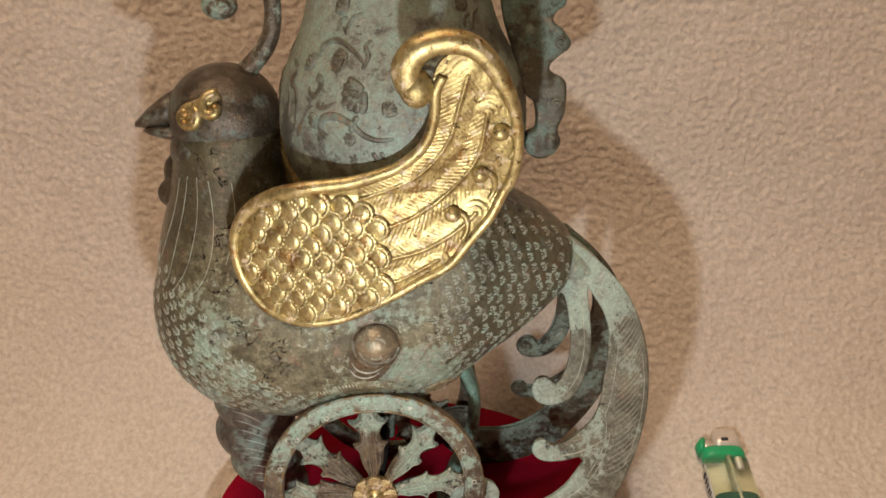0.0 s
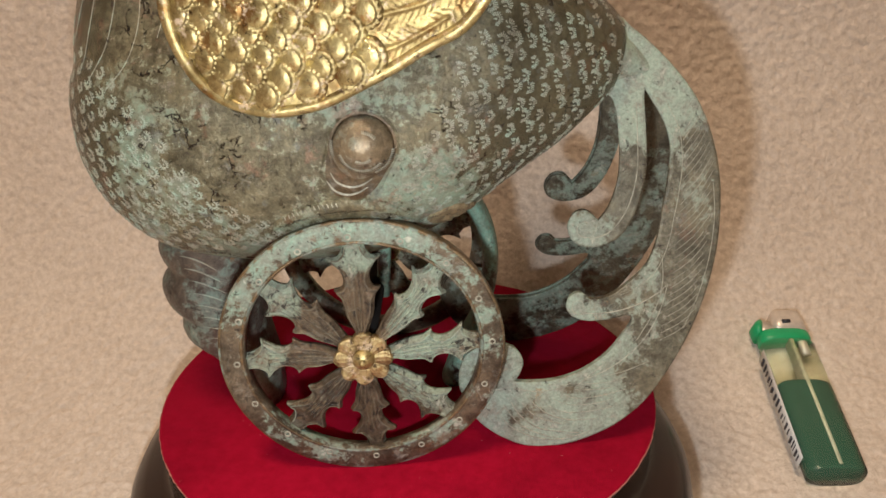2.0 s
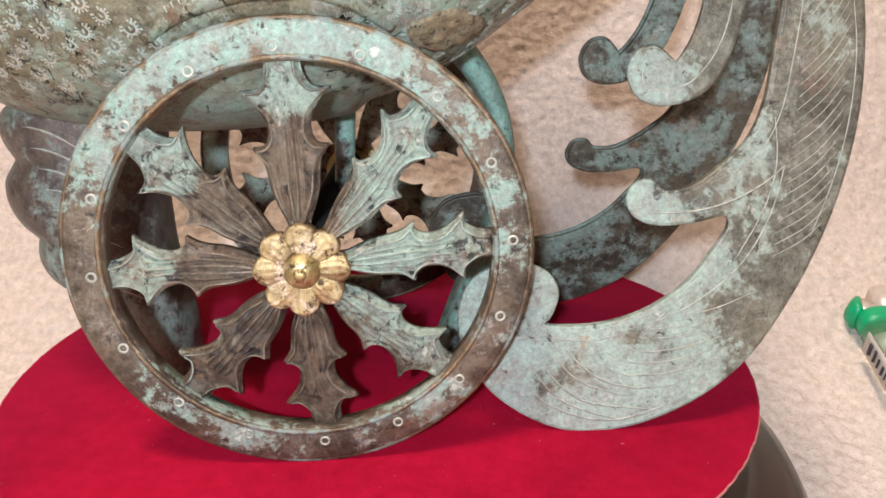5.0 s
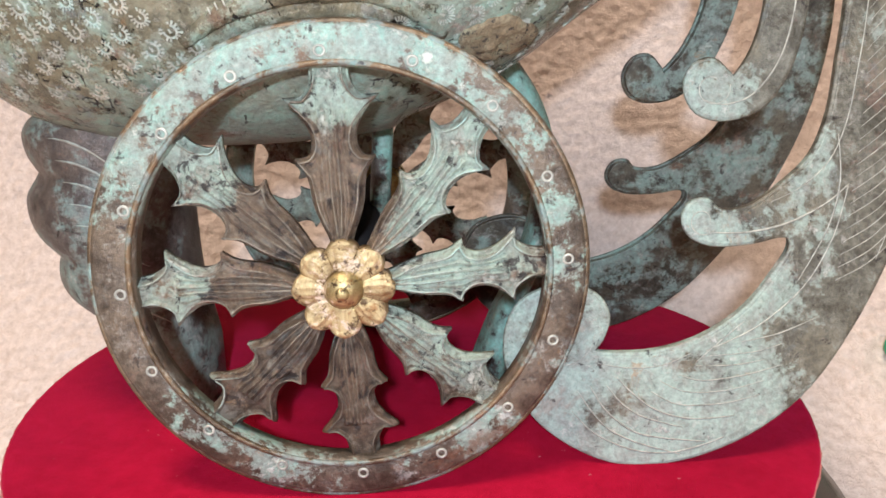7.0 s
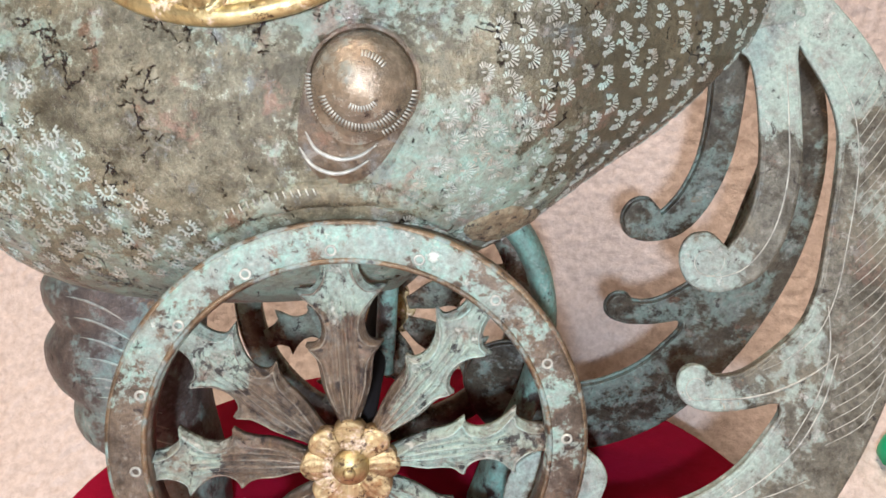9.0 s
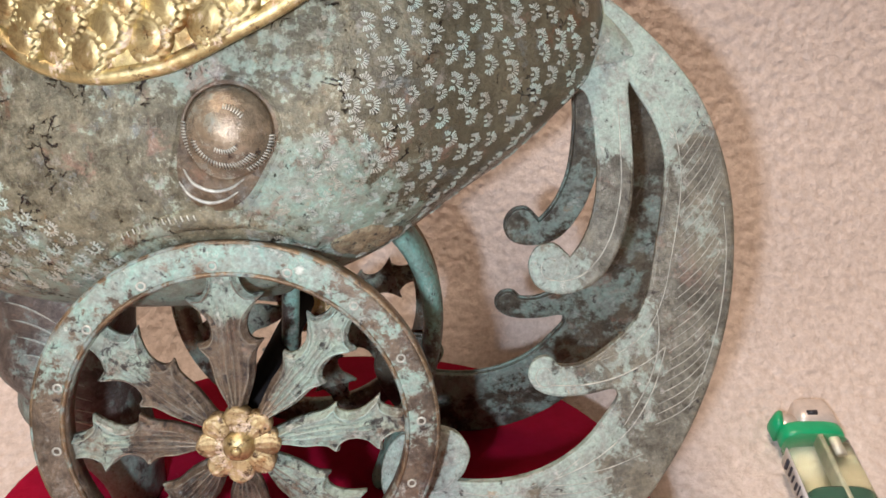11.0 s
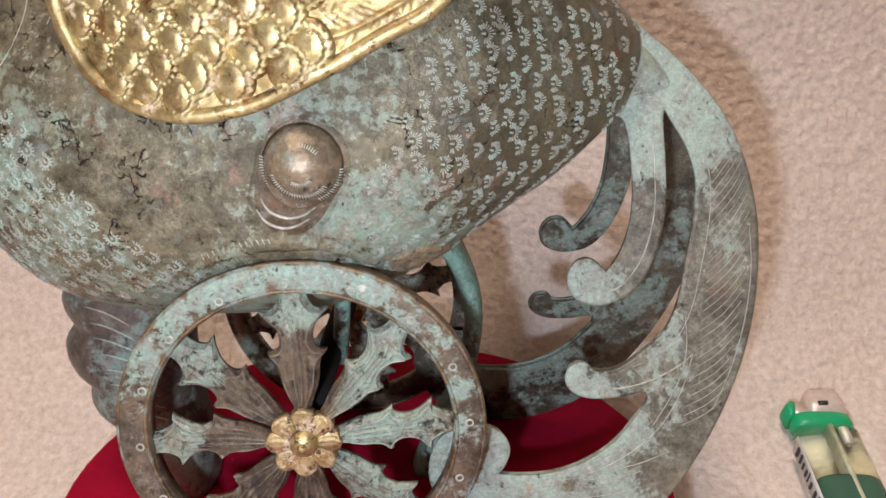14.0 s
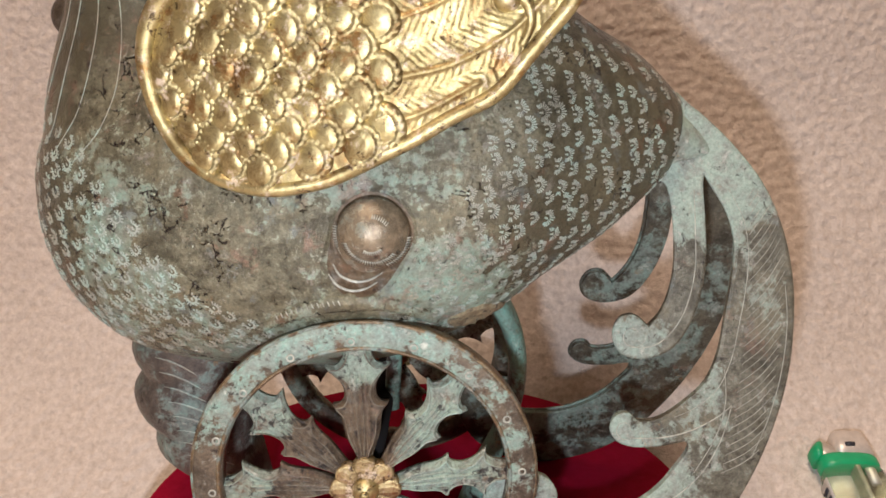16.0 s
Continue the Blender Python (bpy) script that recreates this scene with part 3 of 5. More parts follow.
def eye_scroll(side):
    bm = bmesh.new()
    pts = []
    # an S of two spirals lying on the cheek
    for k in range(46):
        t = k / 45
        a = t * 3.2 * math.pi
        if t < 0.5:
            r = 0.0012 + 0.0044 * (t / 0.5) * 0.72
            pts.append((-0.0842 + r * math.cos(a + 2.2), 0.2070 + r * math.sin(a + 2.2)))
        else:
            r = 0.0012 + 0.0044 * ((1 - t) / 0.5) * 0.72
            pts.append((-0.0756 - r * math.cos(-a - 2.2 + math.pi), 0.2096 + r * math.sin(a + 2.2)))
    tree = BVHTree.FromObject(head_o, bpy.context.evaluated_depsgraph_get())
    P = []
    for x, z in pts:
        o = Vector((x, Y0 + side * 0.2, z)) - ORIGIN[head_o]
        hit, nrm, *_ = tree.ray_cast(o, Vector((0, -side, 0)))
        if hit:
            P.append(hit + ORIGIN[head_o] + nrm * 0.0006)
    tube(bm, P, 0.0019, 8, False, (0, side, 0))
    mid = sum(P, Vector()) / len(P)
    ball(bm, mid - Vector((0, side * 0.0012, 0)), 0.0062, 1.15, 0.30, 0.62)
    ball(bm, P[0], 0.0019)
    ball(bm, P[-1], 0.0019)
    return part("eye_scroll", bm, M_smooth, head_o, "worn gold raised eye scroll")


bpy.context.view_layer.update()
for s in (-1, 1):
    eye_scroll(s)
bm = bmesh.new()
ball(bm, (-0.0985, Y0, 0.1765), 0.0060, 1.0, 0.85, 0.95, 24, 16)
ball(bm, (-0.0965, Y0, 0.1840), 0.0052, 0.9, 0.9, 1.3, 24, 16)
ball(bm, (-0.0925, Y0, 0.1890), 0.0056, 1.0, 0.9, 1.2, 24, 16)
ball(bm, (-0.0925, Y0, 0.1780), 0.0078, 1.0, 0.9, 1.2, 24, 16)
bm = remeshed(bm, 0.0008, 8)
part("wattle", bm, M_neck, head_o)
bm = bmesh.new()
crest_path = spline([(-0.068, Y0, 0.219), (-0.0615, Y0, 0.2255), (-0.0578, Y0, 0.233), (-0.0572, Y0, 0.243), (-0.0600, Y0, 0.253), (-0.0672, Y0, 0.2585), (-0.0748, Y0, 0.2555), (-0.0775, Y0, 0.2475), (-0.0758, Y0, 0.2415)], 6)
tube(bm, crest_path, lambda t: 0.0034 - 0.0006 * math.sin(t * math.pi) + 0.0008 * (t > 0.93), 12)
ball(bm, (-0.0746, Y0, 0.2405), 0.0056, 1.1, 0.8, 0.85)
part("crest", bm, M_green, head_o, "green bronze crest curling forward")


# neck plumes: long engraved lines running down the throat
def engraved(name, lines, parent, mat, r=0.00022, side=-1):
    bm = bmesh.new()
    for pts in lines:
        P = []
        for p in spline([(x, z, 0) for x, z in pts], 8):
            at, nrm = on_body(p.x, p.y, 0.00003, side)
            if at is not None:
                P.append(at)
        if len(P) > 2:
            tube(bm, P, r, 5, False, (0, side, 0))
    return part(name, bm, mat, parent, "thin engraved plume lines", "stuff")


plumes = [[(-0.0905, 0.186), (-0.0945, 0.172), (-0.1005, 0.158)], [(-0.087, 0.187), (-0.0905, 0.172), (-0.0965, 0.1535), (-0.0995, 0.150)], [(-0.0835, 0.187), (-0.0845, 0.172), (-0.0885, 0.158), (-0.0955, 0.148)], [(-0.0795, 0.186), (-0.0785, 0.170), (-0.0815, 0.156), (-0.089, 0.1475)],
          [(-0.072, 0.185), (-0.0715, 0.172), (-0.074, 0.160)]]
for s in (-1, 1):
    engraved("plume_engraving", plumes, body, M_mark, 0.00011, s)


# --- wing
def wing_y(x, z):
    return 0.2350 - 0.0008 * max(0, min(1, -x / 0.02)) * max(0, min(1, (0.06 + x) / 0.02)) + 0.22 * max(0, -x - 0.046) - max(0, z - 0.187) * 0.34


# the wing's rim, from the curl down the back edge, under the shoulder and up the front
WING_RIM = [(0.0160, 0.2200), (0.0190, 0.2128), (0.0203, 0.2045), (0.0200, 0.1960), (0.0184, 0.1897), (0.0163, 0.1860), (0.0127, 0.1790), (0.0088, 0.1742), (0.0050, 0.1695), (-0.0006, 0.1629), (-0.0086, 0.1588), (-0.0156, 0.1548), (-0.0210, 0.1521), (-0.0314, 0.1472), (-0.0377, 0.1455), (-0.0438, 0.1447), (-0.0502, 0.1452), (-0.0559, 0.1468), (-0.0607, 0.1497), (-0.0643, 0.1542),
            (-0.0672, 0.1608), (-0.0683, 0.1680), (-0.0673, 0.1737), (-0.0645, 0.1788), (-0.0598, 0.1834), (-0.0528, 0.1869), (-0.0456, 0.1889), (-0.0390, 0.1899), (-0.0308, 0.1908), (-0.0236, 0.1925), (-0.0140, 0.1962), (-0.0066, 0.2030), (-0.0036, 0.2113)]
WING_EDGE = WING_RIM + [(-0.0040, 0.2195), (-0.0022, 0.2262), (0.0030, 0.2300), (0.0100, 0.2280)]


def inside_poly(poly, x, z):
    c = False
    for (x1, z1), (x2, z2) in zip(poly, poly[1:] + poly[:1]):
        if (z1 > z) != (z2 > z) and x < (x2 - x1) * (z - z1) / (z2 - z1) + x1:
            c = not c
    return c


# long feathers fan from the scales up into the curl
FEATHERS = [[(-0.030, 0.1850), (-0.018, 0.1885), (-0.008, 0.1935), (0.000, 0.203), (0.0035, 0.214), (0.006, 0.223)], [(-0.026, 0.1745), (-0.012, 0.1790), (0.000, 0.1870), (0.0085, 0.198), (0.0115, 0.212)],
            [(-0.023, 0.1655), (-0.010, 0.1680), (0.001, 0.1735), (0.008, 0.180)], [(-0.030, 0.1560), (-0.016, 0.1590), (-0.004, 0.1650)]]


def build_wing(side):
    wing = group_part("wing", bird)
    poly = [(p.x, p.y) for p in spline([(x, z, 0) for x, z in WING_EDGE], 6, True)]
    lines = [spline([(x, z, 0) for x, z in f], 8) for f in FEATHERS]
    flip = (lambda bm: bm) if side < 0 else (lambda bm: mirrored(bm, Y0))
    step = 0.00032
    nx, nz = int(0.095 / step), int(0.096 / step)
    gx, gz = np.meshgrid(-0.071 + step * np.arange(nx), 0.140 + step * np.arange(nz), indexing="ij")
    ok = np.zeros(gx.shape, bool)
    for (x1, z1), (x2, z2) in zip(poly, poly[1:] + poly[:1]):
        if z1 != z2:
            ok ^= ((z1 > gz) != (z2 > gz)) & (gx < (x2 - x1) * (gz - z1) / (z2 - z1) + x1)
    best, along = np.full(gx.shape, 9.0), np.zeros(gx.shape)
    for L in lines:
        run = 0.0
        for a, e in zip(L, L[1:]):
            ex, ez = e.x - a.x, e.y - a.y
            ll = ex * ex + ez * ez
            t = np.clip(((gx - a.x) * ex + (gz - a.y) * ez) / ll, 0, 1)
            d = np.hypot(gx - a.x - t * ex, gz - a.y - t * ez)
            near = d < best
            best = np.where(near, d, best)
            along = np.where(near, run + t * math.sqrt(ll), along)
            run += math.sqrt(ll)
    tooth = ((along + best * 0.9) / 0.00155) % 1.0
    barbs = 0.0006 * np.exp(-(best / 0.0005) ** 2) + 0.0003 * np.cos(np.minimum(1, best / 0.006) * math.pi) + (0.00022 + 0.00016 * np.sin(gx * 900) * np.sin(gz * 700)) * tooth * np.minimum(1, best / 0.0008)
    swell = 0.0009 * np.sin(np.clip((gx + 0.067) / 0.06, 0, 1) * math.pi)
    high = swell + np.where(gx > -0.027, barbs, 0)
    bm = bmesh.new()
    grid = {}
    for i, j in zip(*np.nonzero(ok)):
        x, z = float(gx[i, j]), float(gz[i, j])
        grid[i, j] = bm.verts.new((x, wing_y(x, z) - float(high[i, j]) - 0.00015 * noise.noise(Vector((x * 300, z * 300, 0))), z))
    for (i, j), a in grid.items():
        q = [grid.get(k) for k in ((i + 1, j), (i + 1, j + 1), (i, j + 1))]
        if all(q):
            bm.faces.new((a, *q))
    # the wing's thickness: its edge carried back to the flank
    P = spline([(x, z, 0) for x, z in WING_EDGE], 6, True)
    A = [bm.verts.new((p.x, wing_y(p.x, p.y) + 0.0002, p.y)) for p in P]
    B = [bm.verts.new((p.x, wing_y(p.x, p.y) + 0.0075, p.y)) for p in P]
    for k in range(len(P)):
        m = (k + 1) % len(P)
        bm.faces.new((A[k], A[m], B[m], B[k]))
    bm.faces.new(B)
    bmesh.ops.delete(bm, geom=[v for v in bm.verts if not v.link_faces], context="VERTS")
    part("feather_panel", flip(bm), M_gold, wing, "gilded panel of engraved long feathers")
    # rolled border, ending in the hook above
    bm = bmesh.new()
    hook = [(-0.0066, 0.2190), (-0.0098, 0.2215), (-0.0106, 0.2262), (-0.0070, 0.2308), (0.0, 0.2328), (0.0072, 0.2312), (0.0124, 0.2262)] + WING_RIM + [(-0.0030, 0.2185), (-0.0008, 0.2232)]
    P = [(p.x, wing_y(p.x, p.y) - 0.0003, p.y) for p in spline([(x, z, 0) for x, z in hook], 6)]
    tube(bm, P, lambda t: 0.0015 + 0.0010 * math.exp(-((t - 0.80) / 0.09) ** 2) + 0.0026 * max(0, 1 - t / 0.20) ** 0.7 + 0.0006 * max(0, 1 - t / 0.34), 12, False, (0, -1, 0), 0.9)
    ball(bm, (-0.0082, wing_y(-0.0082, 0.2205) - 0.0005, 0.2200), 0.0050, 0.98, 0.9, 1.10)
    part("border", flip(bm), M_smooth, wing, "smooth rolled gilt border ending in a hook")
    for x, z, r in ((0.0010, 0.1800, 0.0026), (0.0094, 0.1928, 0.0026), (0.0152, 0.2062, 0.0026)):
        bm = bmesh.new()
        y = wing_y(x, z)
        ball(bm, (x, y - 0.0012, z), r, 1, 0.95, 1)
        tube(bm, [(p.x, wing_y(p.x, p.y) - 0.0004, p.y) for p in spline([(x + 0.0018, z + 0.0005, 0), (x + 0.0040, z - 0.0012, 0), (x + 0.0044, z - 0.0050, 0), (x + 0.0028, z - 0.0085, 0)], 5)], lambda t: 0.0013 - 0.0006 * t, 8)
        part("stud", flip(bm), M_smooth, wing, "round polished gilt stud with a tapering tail")
    # overlapping round scales on the shoulder
    me = None
    rnd = random.Random(5)
    for j in range(-3, 10):
        for i in range(0, 9):
            grow = i / 8
            x = -0.0655 + i * 0.0053 + 0.00012 * i * i + (0.0027 if j % 2 else 0) + rnd.uniform(-1, 1) * 0.0004
            z = 0.1475 + j * 0.0047 - 0.22 * (x + 0.064) + rnd.uniform(-1, 1) * 0.0004
            if x > -0.0215 or not all(inside_poly(poly, x + dx, z + dz) for dx, dz in ((0.0020, 0), (-0.0024, 0), (0, 0.0022), (0, -0.0022))):
                continue
            r = (0.0034 + 0.0011 * grow) * rnd.uniform(0.92, 1.08)
            if me is None:
                bs = bmesh.new()
                ns = 36
                # centre, dome, groove, notched rim, outer foot
                rows = [(0.0, 0.70, 0, 0), (0.25, 0.70, 0, 0), (0.45, 0.66, 0, 0), (0.60, 0.58, 0, 0.10), (0.66, 0.53, 0.6, 0.16), (0.74, 0.50, 1.3, 0.04), (0.90, 0.38, 1.3, 0), (1.0, -0.25, 0, 0)]
                rings = []
                for f, h, notch, dip in rows:
                    ring = []
                    for k in range(ns if f else 1):
                        t = k * 2 * math.pi / ns
                        free = max(0, math.cos(t) * 0.75 + 0.45)
                        ring.append(bs.verts.new((f * math.cos(t) * (1 + 0.12 * math.cos(t)), -h * (0.75 + 0.35 * f * math.cos(t)) + dip * free - notch * free * (0.40 if k % 2 else -0.20), f * math.sin(t))))
                    rings.append(ring)
                for k in range(ns):
                    bs.faces.new((rings[0][0], rings[1][(k + 1) % ns], rings[1][k]))
                for A, B in zip(rings[1:], rings[2:]):
                    for k in range(ns):
                        bs.faces.new((A[k], A[(k + 1) % ns], B[(k + 1) % ns], B[k]))
                bmesh.ops.recalc_face_normals(bs, faces=bs.faces)
                me = bpy.data.meshes.new("scale")
                bs.to_mesh(me)
                bs.free()
                me.materials.append(M_scale)
                me.shade_smooth()
            ob = new("scale", me)
            ob.parent = wing
            y = wing_y(x, z) - 0.0002 - 0.0009 * math.sin(max(0, min(1, (x + 0.067) / 0.06)) * math.pi)
            at = Vector((x, y if side < 0 else 2 * Y0 - y, z)) - ORIGIN[wing]
            ob.matrix_basis = Matrix.Translation(at) @ Euler((rnd.uniform(-0.1, 0.1), rnd.uniform(-0.3, 0.3) + 0.25, (-0.14 if side < 0 else math.pi + 0.14))).to_matrix().to_4x4() @ Matrix.Diagonal((r * (0.82 + 0.26 * grow), r * rnd.uniform(0.46, 0.62), r * (1.18 - 0.08 * grow), 1))
    return wing


for s in (-1, 1):
    build_wing(s)


# --- thigh boss on each flank
M_moat = patina("dark_brown_bronze", (0.062, 0.043, 0.022), (0.15, 0.108, 0.062), (0.18, 0.165, 0.10), (0.28, 0.25, 0.17), cut=0.72, rust=0.58, metal=0.5, rough=0.28, blend=0.1)


def build_boss(side):
    flip = (lambda bm: bm) if side < 0 else (lambda bm: mirrored(bm, Y0))
    grp = group_part("thigh", bird)
    BX, BZ = -0.0248, 0.1356

    def rise(d, a=-1.5):
        """Height over the flank: dome, shallow moat, soft shoulder."""
        dome = 0.0056 * max(0.0, 1 - (d / 0.0074) ** 2) ** 0.75
        return 0.0003 + dome + 0.0004 * max(0.0, math.cos(a + 1.955)) ** 2 * (d > 0.0074) - 0.0008 * max(0, (d - 0.0080) / 0.0022)

    def blister(d0, d1, n_r, mat, name, label):
        bm = bmesh.new()
        rows = []
        for i in range(n_r + 1):
            d = d0 + (d1 - d0) * i / n_r
            ring = []
            for k in range(72):
                a = k * 2 * math.pi / 72
                # drawn out downwards into the leg
                long_ = 1 + 0.85 * max(0, min(1, (d - 0.0070) / 0.0012)) * max(0.0, math.cos(a + 1.955)) ** 4
                x, z = BX + d * long_ * math.cos(a), BZ + d * long_ * math.sin(a)
                at, nrm = on_body(x, z, 0)
                ring.append(bm.verts.new(at + (nrm * 0.5 + Vector((0, -0.5, 0))) * rise(d, a)))
            rows.append(ring)
        for A, B in zip(rows, rows[1:]):
            for k in range(72):
                bm.faces.new((A[k], A[(k + 1) % 72], B[(k + 1) % 72], B[k]))
        bmesh.ops.remove_doubles(bm, verts=bm.verts, dist=0.00001)
        bmesh.ops.recalc_face_normals(bm, faces=bm.faces)
        if sum(f.normal.y for f in bm.faces) > 0:
            bmesh.ops.reverse_faces(bm, faces=bm.faces)
        return part(name, flip(bm), mat, grp, label)

    blister(0.00002, 0.0073, 20, M_boss, "boss", "smooth rounded bronze boss")
    blister(0.0072, 0.0082, 6, M_moat, "moat", "dark brown hollow round the boss")
    blister(0.0081, 0.0104, 8, M_body, "shoulder", "raised bronze rim drawn down into the leg")

    def laid(pts, off=0.0002):
        P = []
        for p in spline([(x, z, 0) for x, z in pts], 6):
            at, nrm = on_body(p.x, p.y, off)
            if at is not None:
                P.append(at)
        return P

    bm = bmesh.new()
    tube(bm, laid([(-0.0292, 0.1245), (-0.0304, 0.1220), (-0.0310, 0.1195), (-0.0312, 0.1170)], -0.0014), lambda t: 0.0018 + 0.0020 * math.sin(t * math.pi), 14, False, (0, -1, 0), 0.6)
    tube(bm, laid([(-0.0290, 0.1200), (-0.035, 0.1192), (-0.041, 0.1174), (-0.0460, 0.1152), (-0.0510, 0.1120)], -0.0004), lambda t: 0.0026 - 0.0014 * t, 12, False, (0, -1, 0), 0.8)
    tube(bm, laid([(-0.0300, 0.1196), (-0.0235, 0.1192), (-0.0175, 0.1165), (-0.0125, 0.1125)], -0.0005), lambda t: 0.0026 - 0.0015 * t, 12, False, (0, -1, 0), 0.8)
    part("collar", flip(bm), M_body, grp, "raised ridges curving round the boss")
    # hatched arcs on and under the boss
    bm = bmesh.new()
    for r, a0, a1, n_t, h in ((0.0058, 196, 318, 26, 0.0012), (0.0077, 170, 216, 13, 0.0008), (0.0074, 292, 352, 15, 0.0009), (0.0030, 240, 310, 10, 0.0008), (0.0042, 40, 85, 8, 0.0008)):
        for k in range(n_t):
            a = math.radians(a0 + (a1 - a0) * k / (n_t - 1))
            P = []
            for f in (-0.5, 0.5):
                d = r + f * h
                at, nrm = on_body(BX + d * math.cos(a), BZ + d * math.sin(a), 0)
                P.append(at + (nrm * 0.5 + Vector((0, -0.5, 0))) * (rise(d, a) + 0.00005))
            tube(bm, P, 0.00014, 5)
    for lip in ([(-0.0332, 0.1290), (-0.0318, 0.1264), (-0.0288, 0.1250), (-0.0258, 0.1254), (-0.0232, 0.1270)], [(-0.0342, 0.1268), (-0.0326, 0.1242), (-0.0298, 0.1229), (-0.0270, 0.1233), (-0.0244, 0.1248)]):
        tube(bm, laid(lip, 0.0007), lambda t: 0.00010 + 0.00024 * math.sin(t * math.pi), 7)
    for k in range(13):
        at, nrm = on_body(-0.0325 - 0.0011 * k, 0.1204 - 0.00001 * k * k * 2.4, 0.0013)
        tube(bm, [at + Vector((0.0002, 0, -0.0005)), at + Vector((-0.0002, 0, 0.0005))], 0.00014, 5)
    part("hatching", flip(bm), M_line, grp, "pale stamped hatching in arcs", "stuff")


for s in (-1, 1):
    build_boss(s)

# the tan clay repair under the tail
bm = bmesh.new()
rings = []
for f, off in ((1.10, -0.0004), (1.06, 0.0003), (0.95, 0.0006), (0.8, 0.0006), (0.65, 0.0007), (0.5, 0.0006), (0.35, 0.0007), (0.18, 0.0006)):
    ring = []
    for k in range(36):
        a = k * 2 * math.pi / 36
        g = f * (1 + 0.22 * noise.noise(Vector((math.cos(a) * 1.6, math.sin(a) * 1.6, 4))) + 0.1 * noise.noise(Vector((math.cos(a) * 5, math.sin(a) * 5, 9))))
        dx, dz = 0.0060 * g * math.cos(a), 0.0030 * g * math.sin(a)
        x, z = -0.0042 + dx * 0.97 - dz * 0.22, 0.1120 + dx * 0.16 + dz
        at, n_ = on_body(x, z, 0)
        ring.append(bm.verts.new(at + n_ * (off + 0.0007 * noise.noise(Vector((x, z, 0)) * 700) + 0.0003 * noise.noise(Vector((x, z, 5)) * 2200))))
    rings.append(ring)
for A, B in zip(rings, rings[1:]):
    for k in range(36):
        bm.faces.new((A[k], A[(k + 1) % 36], B[(k + 1) % 36], B[k]))
bm.faces.new(rings[-1])
bmesh.ops.recalc_face_normals(bm, faces=bm.faces)
part("clay_patch", bm, M_clay, body, "rough tan clay repair")

# --- vase on the back
vase = group_part("vase", bird)
VX = -0.0150
prof = [(p.x, p.y) for p in spline([(0.014, 0.160, 0), (0.026, 0.170, 0), (0.0355, 0.1805, 0), (0.0402, 0.188, 0), (0.0421, 0.1965, 0), (0.0422, 0.206, 0), (0.0405, 0.2165, 0), (0.0370, 0.2245, 0), (0.0335, 0.2315, 0), (0.0305, 0.2405, 0), (0.0280, 0.252, 0), (0.0265, 0.266, 0), (0.0275, 0.280, 0), (0.0315, 0.292, 0), (0.0335, 0.295, 0), (0.0325, 0.297, 0), (0.0295, 0.296, 0), (0.0245, 0.282, 0), (0.0235, 0.262, 0), (0.010, 0.240, 0)], 5)]
vase_bm = lathe(bmesh.new(), prof, VX, Y0, 96)
bmesh.ops.recalc_face_normals(vase_bm, faces=vase_bm.faces)
part("pot", vase_bm, M_vase, vase, "grey-green bronze vase with relief scrolls")


def vase_r(z):
    for (r1, z1), (r2, z2) in zip(prof, prof[1:]):
        if z1 <= z <= z2:
            return r1 + (r2 - r1) * (z - z1) / max(1e-9, z2 - z1)
    return 0.03


def on_vase(a, z, off):
    r = vase_r(z) + off
    return Vector((VX + r * math.sin(a), Y0 - r * math.cos(a), z))


M_inlay = patina("relief_bronze", (0.10, 0.092, 0.07), (0.18, 0.172, 0.135), (0.20, 0.22, 0.18), (0.27, 0.27, 0.22), cut=0.57, rust=0.8)


def vase_stroke(bm, pts, wide, shift=0.0, taper=True):
    P = [on_vase(p.x + shift, p.y, 0.0) for p in spline([(a, z, 0) for a, z in pts], 6)]
    m = len(P)
    out = [(p - Vector((VX, Y0, p.z))).normalized() for p in P]
    for k in range(1):
        tube(bm, P, (lambda t: wide * (0.35 + 0.65 * math.sin(math.pi * min(1, 0.12 + 0.88 * t)) ** 0.7)) if taper else wide, 8, False, tuple(out[m // 2]), 0.38)


def vase_fan(bm, a0, z0, size, aim, spread, lobes, shift):
    """A palmate leaf of long lobes fanned from its stalk."""
    for k in range(lobes):
        th = aim + spread * (k / (lobes - 1) - 0.5)
        L = size * (1.0 - 0.35 * abs(k / (lobes - 1) - 0.5))
        pts = [(a0 + f * L * math.cos(th) / 0.041, z0 + f * L * math.sin(th)) for f in (0.05, 0.45, 0.8, 1.0)]
        vase_stroke(bm, pts, size * 0.21, shift)


